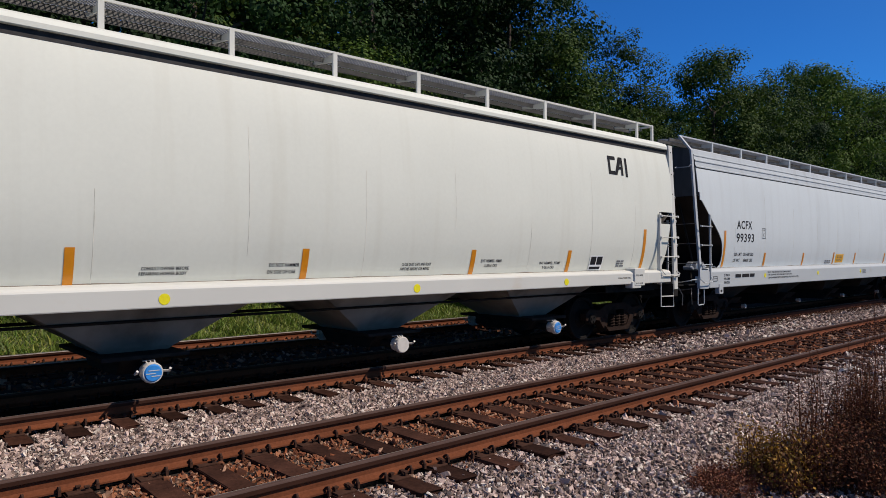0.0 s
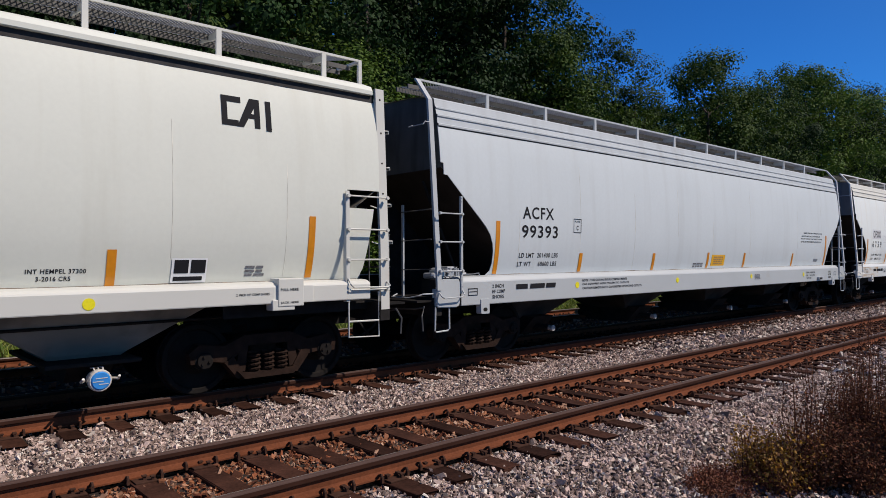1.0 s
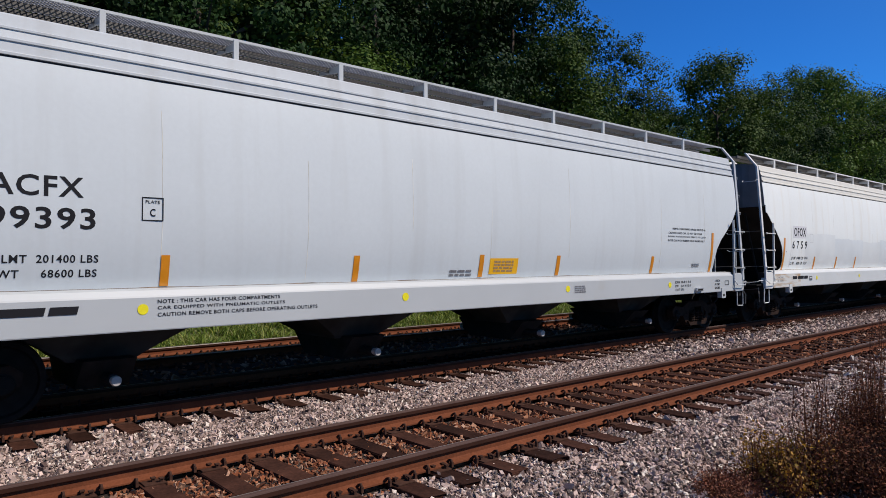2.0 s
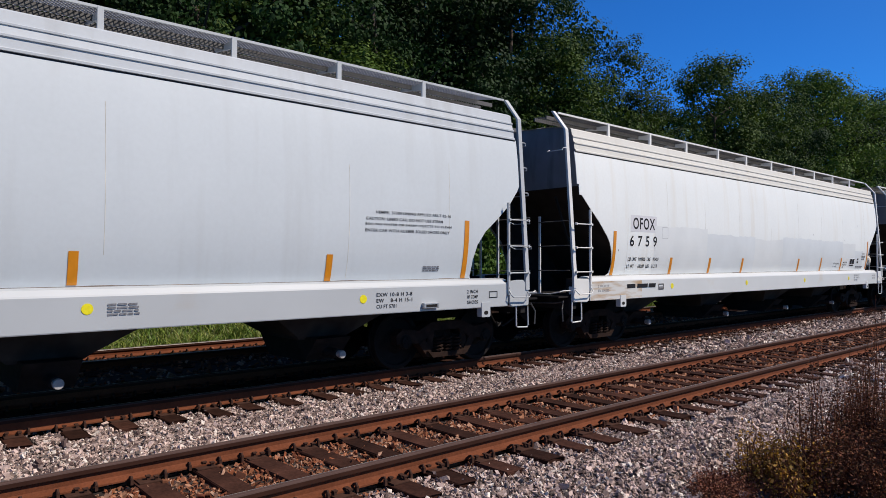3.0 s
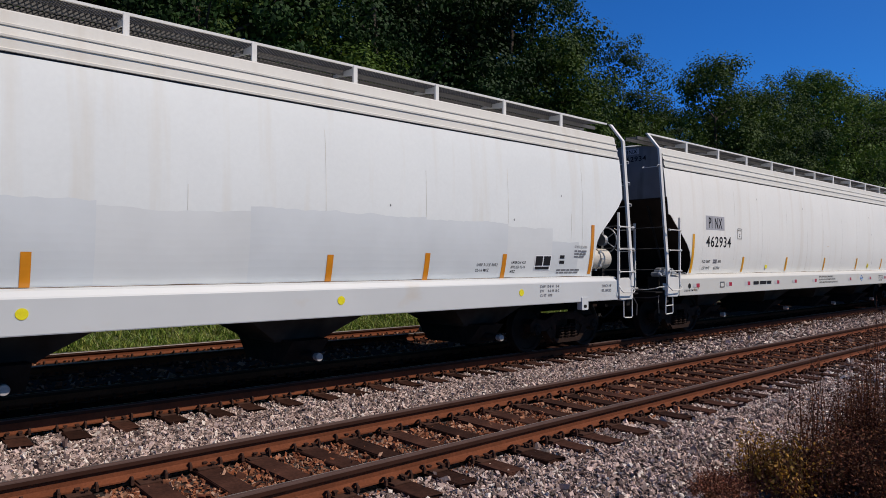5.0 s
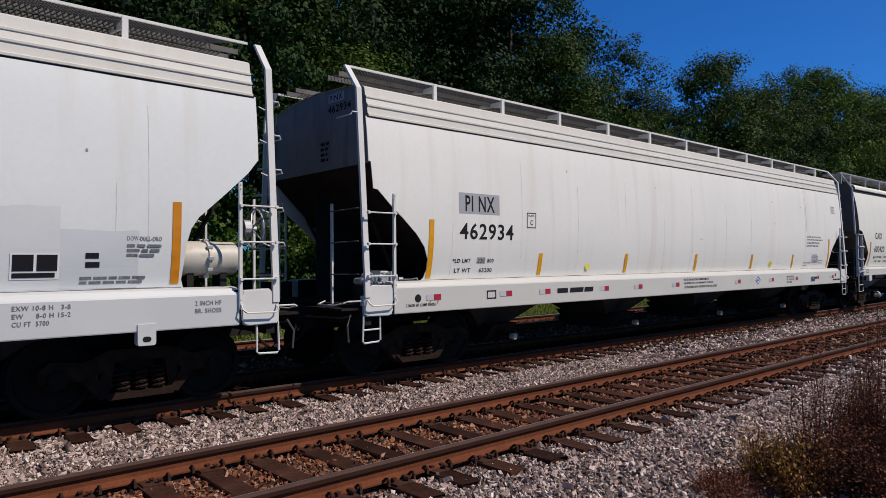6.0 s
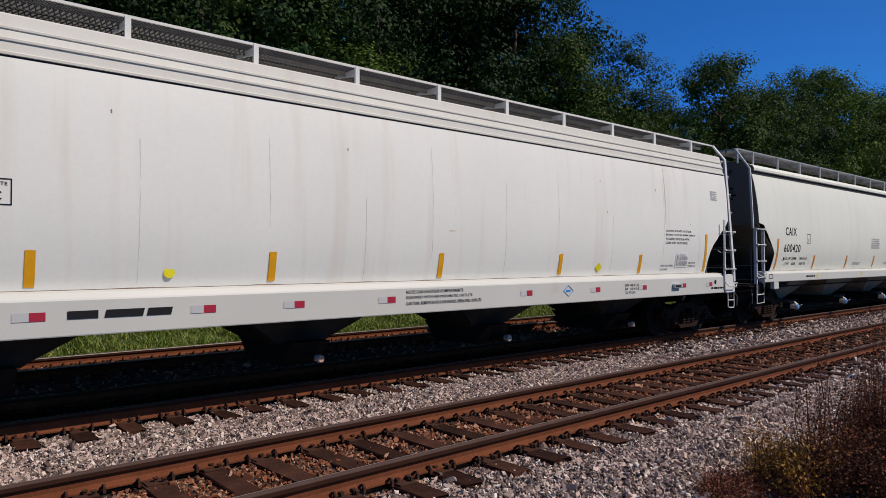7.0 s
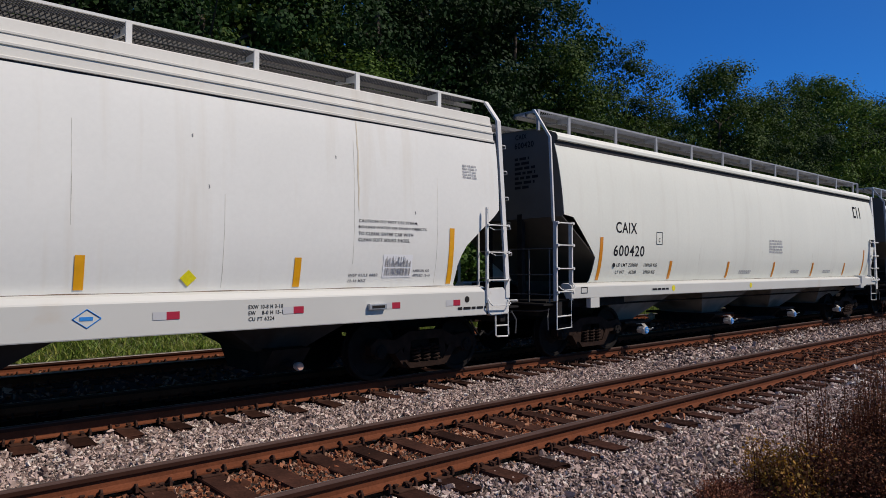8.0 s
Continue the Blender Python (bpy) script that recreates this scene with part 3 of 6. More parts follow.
def build_grass():
    rng = np.random.default_rng(9)
    n = 60000
    x = rng.uniform(0, 48, n) ** 1.0
    y = 15.75 + 3.2 * rng.random(n) ** 1.3
    h = rng.uniform(0.08, 0.36, n) * (0.6 + 0.6 * np.sin(x * 1.7 + y) ** 2)
    w = rng.uniform(0.008, 0.022, n)
    a = rng.uniform(0, 2 * math.pi, n)
    z = ground_z(y) - 0.02
    lean = rng.normal(0, 0.55, (n, 2)) * h[:, None]
    c = np.c_[x, y, z]
    d = np.c_[np.cos(a) * w, np.sin(a) * w, np.zeros(n)]
    mid = c + np.c_[lean * 0.35, h * 0.6]
    tip = c + np.c_[lean, h]
    v = np.stack([c - d, c + d, mid + d * 0.8, tip, mid - d * 0.8], 1).reshape(-1, 3)
    i = np.arange(n)[:, None] * 5
    me = array_mesh("grass", v, quads=i + np.array([0, 1, 2, 4]), tris=i + np.array([4, 2, 3]), mat=M["grass"])
    tagged(new("grass", me), "tall rough green grass beyond the far track", "grass", kind="stuff")


build_grass()


def weed(name, seed, x, y, height, spread, stems, leaves, leaf, mat, label):
    """A clump of thin stems with small ragged leaves."""
    rng = np.random.default_rng(seed)
    base = new(name)
    base.location = (x, y, float(ground_z(y)) - 0.02)
    bm = bmesh.new()
    cen = []
    for i in range(stems):
        a, r = rng.uniform(0, 2 * math.pi), spread * rng.random() ** 0.6
        h = height * rng.uniform(0.45, 1.0)
        p0 = np.array([math.cos(a) * r * 0.45, math.sin(a) * r * 0.45, 0])
        p3 = np.array([math.cos(a) * r, math.sin(a) * r, h])
        p1, p2 = p0 * 0.7 + p3 * 0.3 + rng.normal(0, 0.02, 3), p0 * 0.35 + p3 * 0.65 + rng.normal(0, 0.03, 3)
        tube(bm, [p0, p1, p2, p3], 0.006, 4, 0.002)
        for k in range(leaves):
            t = rng.uniform(0.12, 1.0)
            c = p0 + (p3 - p0) * t
            cen.append(c + rng.normal(0, 0.045 + 0.05 * (1 - t), 3))
    part("stem", bm, M["weed"], base)["kind"] = "stuff"
    cen = np.array(cen)
    v, f = leaf_quads(cen, rng.normal(size=cen.shape), leaf, rng)
    lv = new("leaves", array_mesh("leaves", v, quads=f, mat=mat))
    lv.parent = base
    return tagged(base, label, "weed")


def build_weeds():
    rng = random.Random(4)
    for i in range(24):
        y = 1.75 + rng.uniform(0, 0.85)
        x = 7.95 - (y - 1.75) * 1.0 + rng.uniform(-0.5, 1.5)
        tall = rng.random() < 0.45
        weed("tall_weed", 60 + i, x, y, rng.uniform(1.15, 1.55) if tall else rng.uniform(0.55, 0.85), 0.2 if tall else 0.34, 11 if tall else 20, 75 if tall else 95, 0.024, M["weed"],
             "tall dry brown weed clump beside the ballast")["group"] = "dry weeds"
    for i in range(14):
        weed("tall_weed", 130 + i, 8.1 + rng.uniform(-0.3, 1.6), 1.95 + rng.uniform(-0.1, 0.75), rng.uniform(1.0, 1.5), 0.17, 12, 75, 0.022, M["weed"],
             "tall dry brown weed clump beside the ballast")["group"] = "dry weeds"
    for i in range(12):
        weed("tall_weed", 160 + i, 7.6 + rng.uniform(0, 2.3), 2.0 + rng.uniform(-0.1, 0.85), rng.uniform(1.45, 1.95), 0.12, 3, 60, 0.02, M["weed"],
             "single tall dry weed stalks beside the ballast")["group"] = "dry weeds"
    for i in range(12):
        weed("dry_weed", 190 + i, 7.15 + rng.uniform(0, 0.9), 1.75 + rng.uniform(0, 0.65), rng.uniform(0.4, 0.65), 0.3, 18, 80, 0.024, M["weed"],
             "low dense dry brown weed clump at the ballast edge")["group"] = "dry weeds"
    for i in range(11):
        weed("low_weed", 90 + i, 6.0 + rng.uniform(0, 0.8), 2.98 + rng.uniform(-0.3, 0.22), 0.15, 0.26, 34, 44, 0.020, M["weed_red"],
             "low reddish dry weed on the gravel")["group"] = "low weeds"
    for i in range(9):
        weed("yellow_weed", 110 + i, 6.6 + rng.uniform(-0.2, 0.6), 2.75 + rng.uniform(-0.2, 0.25), 0.6, 0.2, 14, 34, 0.03, M["weed_yellow"],
             "yellowing leafy weed at the ballast edge")["group"] = "yellow weeds"


build_weeds()


# ---- train ----
SPEED = 8.1
ACF = dict(
    ribbed=True, end_paint="end_deep_shade", roof_paint="roof_cool",
    hw=([1.40, 1.55, 1.75, 2.0, 2.35, 2.8, 3.3, 3.87], [1.385, 1.427, 1.470, 1.503, 1.523, 1.526, 1.502, 1.44]),
    roof=[(1.44, 3.868), (1.462, 3.874), (1.462, 3.90), (1.435, 3.915), (1.422, 4.02), (1.438, 4.026), (1.438, 4.05), (1.412, 4.062), (1.388, 4.15),
          (1.402, 4.156), (1.402, 4.178), (1.375, 4.19), (1.352, 4.315), (1.30, 4.345), (1.2, 4.37), (0.8, 4.43), (0.0, 4.47)],
    sill=(0.975, 1.44), walk_half=1.1, walk_z=4.655, roof_at_walk=4.37, step=1.62,
    left=([1.40, 1.45, 1.52, 1.65, 1.85, 2.0, 2.15, 2.28, 2.75, 3.08, 3.085, 3.27, 3.275, 4.4], [1.22, 1.34, 1.42, 1.45, 1.45, 1.42, 1.35, 1.24, 0.72, 0.38, 0.30, 0.30, 0.24, 0.24]),
)
CAI = dict(
    ribbed=False, end_paint="end_dark",
    hw=([1.40, 1.55, 1.75, 2.0, 2.4, 2.8, 3.3, 4.08], [1.34, 1.40, 1.455, 1.50, 1.53, 1.535, 1.502, 1.38]),
    roof=[(1.37, 4.145), (1.428, 4.147), (1.440, 4.157), (1.440, 4.215), (1.40, 4.28), (1.2, 4.36), (0.8, 4.44), (0.0, 4.48)],
    sill=(1.17, 1.44), walk_half=1.02, walk_z=4.76, roof_at_walk=4.42, step=1.598,
    left=([1.40, 1.50, 1.95, 2.70, 2.74, 4.4], [1.18, 1.25, 1.30, 0.58, 0.30, 0.20]),
    right=([1.40, 1.6, 2.46, 2.465, 2.72, 2.725, 4.4], [0.5, 0.42, 0.3, 0.76, 0.76, 0.20, 0.17]),
)


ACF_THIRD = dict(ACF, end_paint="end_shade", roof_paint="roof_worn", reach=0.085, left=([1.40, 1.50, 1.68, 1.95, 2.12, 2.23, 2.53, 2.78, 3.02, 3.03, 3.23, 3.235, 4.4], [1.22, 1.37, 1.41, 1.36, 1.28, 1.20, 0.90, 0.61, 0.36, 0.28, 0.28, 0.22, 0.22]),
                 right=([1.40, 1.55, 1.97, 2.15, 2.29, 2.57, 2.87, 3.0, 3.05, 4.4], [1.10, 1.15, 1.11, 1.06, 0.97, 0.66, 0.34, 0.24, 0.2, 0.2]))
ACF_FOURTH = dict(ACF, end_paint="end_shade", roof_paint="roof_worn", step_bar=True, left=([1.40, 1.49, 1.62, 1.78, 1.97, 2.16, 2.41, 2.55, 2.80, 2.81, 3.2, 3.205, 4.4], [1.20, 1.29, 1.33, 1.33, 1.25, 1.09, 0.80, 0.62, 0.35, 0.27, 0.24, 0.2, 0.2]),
                  right=([1.40, 1.49, 1.78, 1.95, 2.11, 2.36, 2.6, 2.72, 4.4], [1.10, 1.15, 1.11, 1.04, 0.93, 0.63, 0.32, 0.2, 0.2]))
ACF["right"] = ([1.40, 1.5, 1.76, 2.01, 2.23, 2.46, 2.71, 2.95, 3.05, 4.4], [1.25, 1.31, 1.29, 1.21, 1.04, 0.75, 0.46, 0.26, 0.2, 0.2])


def half_width(style, z):
    """Half the body's width at a height: one smooth curve through the section."""
    zs, ws = style["hw"]
    k = np.polyfit(np.array(zs) - 2.5, ws, 4)
    return float(np.polyval(k, z - 2.5))


def side_y(style, z):
    return -half_width(style, z)


FONT_CACHE = {}


def glyphs(body):
    """The flat shapes of some words: places and faces, scaled to a unit box."""
    if body not in FONT_CACHE:
        cu = bpy.data.curves.new("words", "FONT")
        cu.body = body
        cu.resolution_u = 3
        cu.offset = 0.017
        cu.space_character = 1.12
        ob = new("words", cu)
        dg = bpy.context.evaluated_depsgraph_get()
        dg.update()
        me = bpy.data.meshes.new_from_object(ob.evaluated_get(dg))
        co = np.array([v.co[:2] for v in me.vertices])
        faces = [tuple(p.vertices) for p in me.polygons]
        bpy.data.objects.remove(ob)
        bpy.data.curves.remove(cu)
        bpy.data.meshes.remove(me)
        lo, hi = co.min(0), co.max(0)
        FONT_CACHE[body] = ((co - lo) / (hi - lo), faces)
    return FONT_CACHE[body]


def words(car, style, body, x0, x1, z0, z1, mat=None, flat=None, name="lettering", slant=0.0):
    """Lettering laid on the side sheet, or flat on the sill at y = flat."""
    co, faces = glyphs(body)
    bm = bmesh.new()
    vs = []
    for a, b in co:
        z = z0 + b * (z1 - z0)
        y = (flat if flat is not None else side_y(style, z)) - 0.003
        vs.append(bm.verts.new((x0 + a * (x1 - x0) + slant * (z - z0), y, z)))
    for f in faces:
        try:
            bm.faces.new([vs[i] for i in f])
        except ValueError:
            pass
    ob = part(name, bm, mat or M["black_paint"], car)
    ob["kind"] = "stuff"
    return ob


def decal(car, style, name, mat, outline, flat=None, lift=0.004, label="", rows=6):
    """A thin painted or stuck-on shape with the outline (x, z), hugging the side sheet."""
    bm = bmesh.new()
    x0, x1, z0, z1 = outline
    pts = []
    for i in range(rows + 1):
        z = z0 + (z1 - z0) * i / rows
        y = (flat if flat is not None else side_y(style, z)) - lift
        pts.append([(x0, y, z), (x1, y, z)])
    grid(bm, pts)
    return part(name, bm, mat, car, label)


def disc(car, name, mat, x, y, z, r, label=""):
    bm = bmesh.new()
    turned(bm, (x, y, z), (x, y - 0.004, z), [(0, r), (1, r)], 20)
    return part(name, bm, mat, car, label)


def bars(car, style, x0, x1, z0, z1, lines, mat=None, flat=None, seed=1):
    """Writing too small to read, as plain bars."""
    rng = random.Random(seed)
    h = (z1 - z0) / (lines * 1.6 - 0.6)
    for i in range(lines):
        zt = z1 - i * h * 1.6
        bm = bmesh.new()
        x = x0
        end = x1 - rng.uniform(0, 0.12) * (x1 - x0)
        while x < end - 0.02:
            w = min(rng.uniform(1.8, 5.0) * h, end - x)
            y0 = (flat if flat is not None else side_y(style, zt - h)) - 0.006
            y1 = (flat if flat is not None else side_y(style, zt)) - 0.006
            v = [bm.verts.new(p) for p in ((x, y0, zt - h), (x + w, y0, zt - h), (x + w, y1, zt), (x, y1, zt))]
            bm.faces.new(v)
            x += w + h * 0.7
        part("marking", bm, mat or M["faded"], car)


def pinch(x, welds):
    """How far a side sheet is drawn in at its weld seams, the panels between standing slightly proud."""
    return sum(0.003 * math.exp(-((x - w) / 0.16) ** 2) for w in welds)


def hopper_shell(car, style, L, paint, welds):
    """Side sheets, roof, ends and slope sheets of the tank body."""
    zs = np.unique(np.concatenate([np.linspace(1.40, style["hw"][0][-1], 26), [z for z in style["left"][0] + style["right"][0] if z < style["hw"][0][-1]]]))
    n = 150
    for s in (-1, 1):
        bm = bmesh.new()
        rows = []
        for z in zs:
            a, b = float(np.interp(z, *style["left"])), L - float(np.interp(z, *style["right"]))
            y = s * half_width(style, z)
            xs = [*np.linspace(a, 1.8, 11)[:-1], *np.linspace(1.8, L - 1.8, n - 19), *np.linspace(L - 1.8, b, 11)[1:]]
            rows.append([(x, y - s * pinch(x, welds), float(z)) for x in xs])
        grid(bm, rows)
        ob = part("side_sheet", bm, paint, car)
        smooth(ob, 40)
        md = ob.modifiers.new("thickness", "SOLIDIFY")
        md.thickness, md.offset = 0.012, -1 if s < 0 else 1
        ob.modifiers.new("crisp", "EDGE_SPLIT").split_angle = radians(35)
        top_z = style["hw"][0][-1]
        # the first strip paints the eave's shadow; the second is sill-joint grime
        for name, mat, za, zb, out in (("eave_seal", M["eave_shadow_black"], top_z - (0.018 if style["ribbed"] else 0.03), top_z + (0.004 if style["ribbed"] else 0.066), 0.003), ("joint_grime", M["joint_grime"], 1.452, 1.464, 0.0015)):
            a = float(np.interp(za, *style["left"])) + 0.02
            b = L - float(np.interp(za, *style["right"])) - 0.02
            bm = bmesh.new()
            box(bm, a, b, *sorted((s * (half_width(style, za) - 0.008), s * (half_width(style, za) + out))), za, zb)
            part(name, bm, mat, car)
    half = style["roof"]
    full = [(-y, z) for y, z in half] + [(y, z) for y, z in half[-2::-1]]
    bm = bmesh.new()
    xa, xb = 0.24, L - 0.24
    rows = [[(xa + (xb - xa) * i / 20, y, z) for i in range(21)] for y, z in full]
    grid(bm, rows)
    ob = smooth(part("roof", bm, M[style["roof_paint"]] if "roof_paint" in style else paint, car, "ribbed roof sheet" if style["ribbed"] else "smooth rounded roof sheet"), 8 if style["ribbed"] else 22)
    # ends
    top = style["hw"][0][-1]
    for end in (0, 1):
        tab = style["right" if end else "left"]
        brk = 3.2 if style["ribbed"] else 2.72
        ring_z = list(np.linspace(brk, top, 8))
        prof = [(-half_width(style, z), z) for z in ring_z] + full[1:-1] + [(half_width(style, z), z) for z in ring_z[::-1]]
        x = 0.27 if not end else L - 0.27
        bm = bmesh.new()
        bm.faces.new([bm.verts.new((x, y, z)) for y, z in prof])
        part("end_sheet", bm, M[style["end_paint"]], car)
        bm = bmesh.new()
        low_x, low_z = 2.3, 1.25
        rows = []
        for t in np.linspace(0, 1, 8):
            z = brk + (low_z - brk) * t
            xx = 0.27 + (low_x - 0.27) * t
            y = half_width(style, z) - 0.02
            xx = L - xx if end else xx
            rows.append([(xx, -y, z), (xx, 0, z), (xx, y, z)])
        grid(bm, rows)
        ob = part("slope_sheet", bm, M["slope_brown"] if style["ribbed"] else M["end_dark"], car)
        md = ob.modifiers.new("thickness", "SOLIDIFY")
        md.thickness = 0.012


def roof_walk(car, style, L, posts, mat, mesh_mat):
    """Grating walkways on posts along both roof edges, with hatches between."""
    h, zt, zr = style["walk_half"], style["walk_z"], style["roof_at_walk"]
    x0, x1 = 0.2, L - 0.2
    mat = M[style["walk_trim"]] if "walk_trim" in style else mat
    for s in (-1, 1):
        ya, yb = s * (h - 0.58), s * (h - 0.01)
        step, dx = 0.062, 0.0065
        k = int((x1 - x0 - 0.57) / step)
        at = x0 + np.arange(k) * step
        ends = np.concatenate([np.c_[at, at + 0.57], np.c_[at + 0.57, at]])
        n = len(ends)
        co = np.empty((n, 8, 3))
        co[:, :, 0] = np.stack([ends[:, 0] - dx, ends[:, 0] + dx, ends[:, 1] + dx, ends[:, 1] - dx] * 2, 1)
        co[:, :, 1] = [ya, ya, yb, yb] * 2
        co[:, :, 2] = [zt - 0.004] * 4 + [zt + 0.006] * 4
        faces = np.array([(3, 2, 1, 0), (4, 5, 6, 7), (0, 1, 5, 4), (1, 2, 6, 5), (2, 3, 7, 6), (3, 0, 4, 7)])
        g = new("grating", array_mesh("grating", co.reshape(-1, 3), quads=(faces[None] + 8 * np.arange(n)[:, None, None]).reshape(-1, 4), mat=mesh_mat))
        g.parent = car
        g["label"] = "expanded metal roof walkway"
        bm = bmesh.new()
        box(bm, x0 - 0.05, x1 + 0.05, s * h - 0.014, s * h + 0.014, zt - 0.014, zt + 0.018)
        part("walk_rail", bm, mat, car)
        for yy in (h - 0.6, h - 0.3):
            bm = bmesh.new()
            box(bm, x0 - 0.05, x1 + 0.05, s * yy - 0.015, s * yy + 0.015, zt - 0.075, zt - 0.006)
            part("walk_stringer", bm, M["grating"], car)
        x = posts
        while x < L - 0.6:
            bm = bmesh.new()
            box(bm, x - 0.035, x + 0.035, s * h - 0.025, s * h + 0.012, zr - 0.03, zt + 0.002)
            prism(bm, [(s * (h - 0.026), zt - 0.021), (s * (h - 0.58), zt - 0.021), (s * (h - 0.58), zt - 0.055), (s * (h - 0.026), zt - 0.13)], x - 0.012, x + 0.012)
            part("walk_post", bm, mat, car)
            x += style["step"]
        for x in (x0 - 0.02, x1 + 0.02) if not style["ribbed"] else ():
            bm = bmesh.new()
            box(bm, x - 0.03, x + 0.03, s * h - 0.022, s * h + 0.022, zr - 0.05, zt + 0.002)
            box(bm, x - 0.02, x + 0.02, min(s * h, s * (h - 0.6)), max(s * h, s * (h - 0.6)), zt - 0.03, zt + 0.015)
            part("walk_post", bm, mat, car)
    for i in range(8):
        x = L * (i + 0.5) / 8
        bm = bmesh.new()
        turned(bm, (x, 0, 4.44), (x, 0, 4.60), [(0, 0.36), (0.6, 0.36), (1, 0.30)], 16)
        part("roof_hatch", bm, mat, car)


def side_sill(car, style, L, mat, inset):
    z0, z1 = style["sill"]
    drop = 0.09 if style["ribbed"] else 0.06
    for s in (-1, 1):
        bm = bmesh.new()
        out = [(1.46, z0 + 0.012), (1.46, z0), (1.595, z0), (1.60, z0 + 0.012), (1.60, z1 - drop), (1.592, z1 - drop + 0.02), (1.55, z1 - 0.012), (1.50, z1 + 0.002), (1.38, z1 + 0.012), (1.34, z1 - 0.02)]
        prism(bm, [(s * y, z) for y, z in out], inset, L - inset)
        smooth(part("side_sill", bm, mat, car, "white painted side sill"), 14)


def ribbed_corner(car, style, L, end, mat):
    """Bent corner post, ladder, sill end casting, step and grab irons at one end of a ribbed car, on both sides."""
    reach = style.get("reach", 0.0)

    def X(x):
        return L - x + reach if end else x - reach
    top, h = style["walk_z"], style["walk_half"]
    for s in (-1, 1):
        bm = bmesh.new()
        x0, x1 = sorted((X(0.05), X(0.138)))
        rows = []
        for y, z in ((1.628, 1.24), (1.622, 1.5), (1.43, 4.27), (h + 0.022, top + 0.01)):
            rows.append([(x0, s * y, z), (x1, s * y, z), (x1, s * (y - 0.045), z), (x0, s * (y - 0.045), z), (x0, s * y, z)])
        grid(bm, rows)
        bmesh.ops.remove_doubles(bm, verts=bm.verts, dist=1e-5)
        part("corner_post", bm, mat, car)
        # the casting that closes the sill, with a dark gap beside it
        bm = bmesh.new()
        slab(bm, [(X(x), z) for x, z in ((0.05, 1.0), (0.085, 0.968), (0.47, 0.958), (0.53, 0.985), (0.55, 1.04), (0.56, 1.33), (0.53, 1.405), (0.19, 1.415), (0.14, 1.37), (0.05, 1.25))], *sorted((s * 1.50, s * 1.612)))
        bmesh.ops.bevel(bm, geom=[e for e in bm.edges if abs(e.verts[0].co.y - e.verts[1].co.y) < 1e-6 and abs(e.verts[0].co.y) > 1.6], offset=0.012, segments=2, affect="EDGES")
        part("sill_end", bm, mat, car, "bevelled sill end casting")
        # dark box set behind the casting, painting the shade inside the gap
        bm = bmesh.new()
        box(bm, *sorted((X(0.06), X(0.64))), *sorted((s * 1.42, s * 1.585)), 0.985, 1.41)
        part("sill_end_gap", bm, M["dark_steel"], car)
        bm = bmesh.new()
        xs = X(0.575)
        box(bm, xs - 0.02, xs + 0.02, s * 1.628 - 0.006, s * 1.628 + 0.006, 1.17, 2.74)
        box(bm, xs - 0.02, xs - 0.012, *sorted((s * 1.595, s * 1.622)), 1.17, 2.74)
        for z in (2.66, 2.71, 1.22, 1.29):
            turned(bm, (xs, s * 1.63, z), (xs, s * 1.642, z), [(0, 0.011), (1, 0.009)], 8)
        part("ladder_stile", bm, mat, car)
        for z in (1.54, 2.0, 2.45):
            bm = bmesh.new()
            tube(bm, [(X(0.1), s * 1.65, z), (xs, s * 1.65, z)], 0.011, 6)
            for xx in (X(0.1), xs):
                turned(bm, (xx, s * 1.625, z), (xx, s * 1.668, z), [(0, 0.024), (1, 0.022)], 8)
            part("ladder_rung", bm, mat, car)
        bm = bmesh.new()
        tube(bm, [(X(0.34), s * 1.57, 1.0), (X(0.34), s * 1.575, 0.62), (X(0.31), s * 1.575, 0.60), (X(0.06), s * 1.575, 0.59), (X(0.035), s * 1.575, 0.62), (X(0.05), s * 1.575, 0.99)], 0.014, 6)
        if style.get("step_bar"):
            tube(bm, [(X(0.04), s * 1.575, 0.775), (X(0.34), s * 1.575, 0.78)], 0.013, 6)
        part("stirrup_step", bm, mat, car)
        bm = bmesh.new()
        prism(bm, [(s * 1.59, 1.05), (s * 1.27, 1.05), (s * 1.40, 0.80), (s * 1.52, 0.70), (s * 1.57, 0.70)], *sorted((X(0.052), X(0.064))))
        part("step_gusset", bm, M["dark_steel"], car)
        bm = bmesh.new()
        tube(bm, [(X(0.09), s * 1.61, 1.21), (X(0.09), s * 1.68, 1.15), (X(0.14), s * 1.685, 1.115), (X(0.52), s * 1.685, 1.125), (X(0.575), s * 1.68, 1.165), (X(0.575), s * 1.625, 1.25)], 0.011, 6)
        part("grab_iron", bm, mat, car)
        bm = bmesh.new()
        tube(bm, [(X(0.06), s * 1.56, 1.19), (X(-0.20), s * 1.56, 1.19), (X(-0.25), s * 1.53, 1.17), (X(-0.26), s * 1.30, 1.13), (X(-0.25), s * 0.85, 1.13), (X(-0.1), s * 0.80, 1.17)], 0.011, 6)
        part("platform_rail", bm, mat, car)
        # ladder on the end face, with its rungs running to the corner post
        bm = bmesh.new()
        box(bm, *sorted((X(-0.005), X(0.025))), *sorted((s * 0.80, s * 0.842)), 1.12, 2.62)
        part("end_stile", bm, mat, car)
        for z in (1.56, 2.03, 2.5):
            bm = bmesh.new()
            tube(bm, [(X(-0.02), s * 0.82, z), (X(-0.025), s * 1.57, z + 0.01)], 0.010, 5)
            part("end_rung", bm, M["grating"], car)
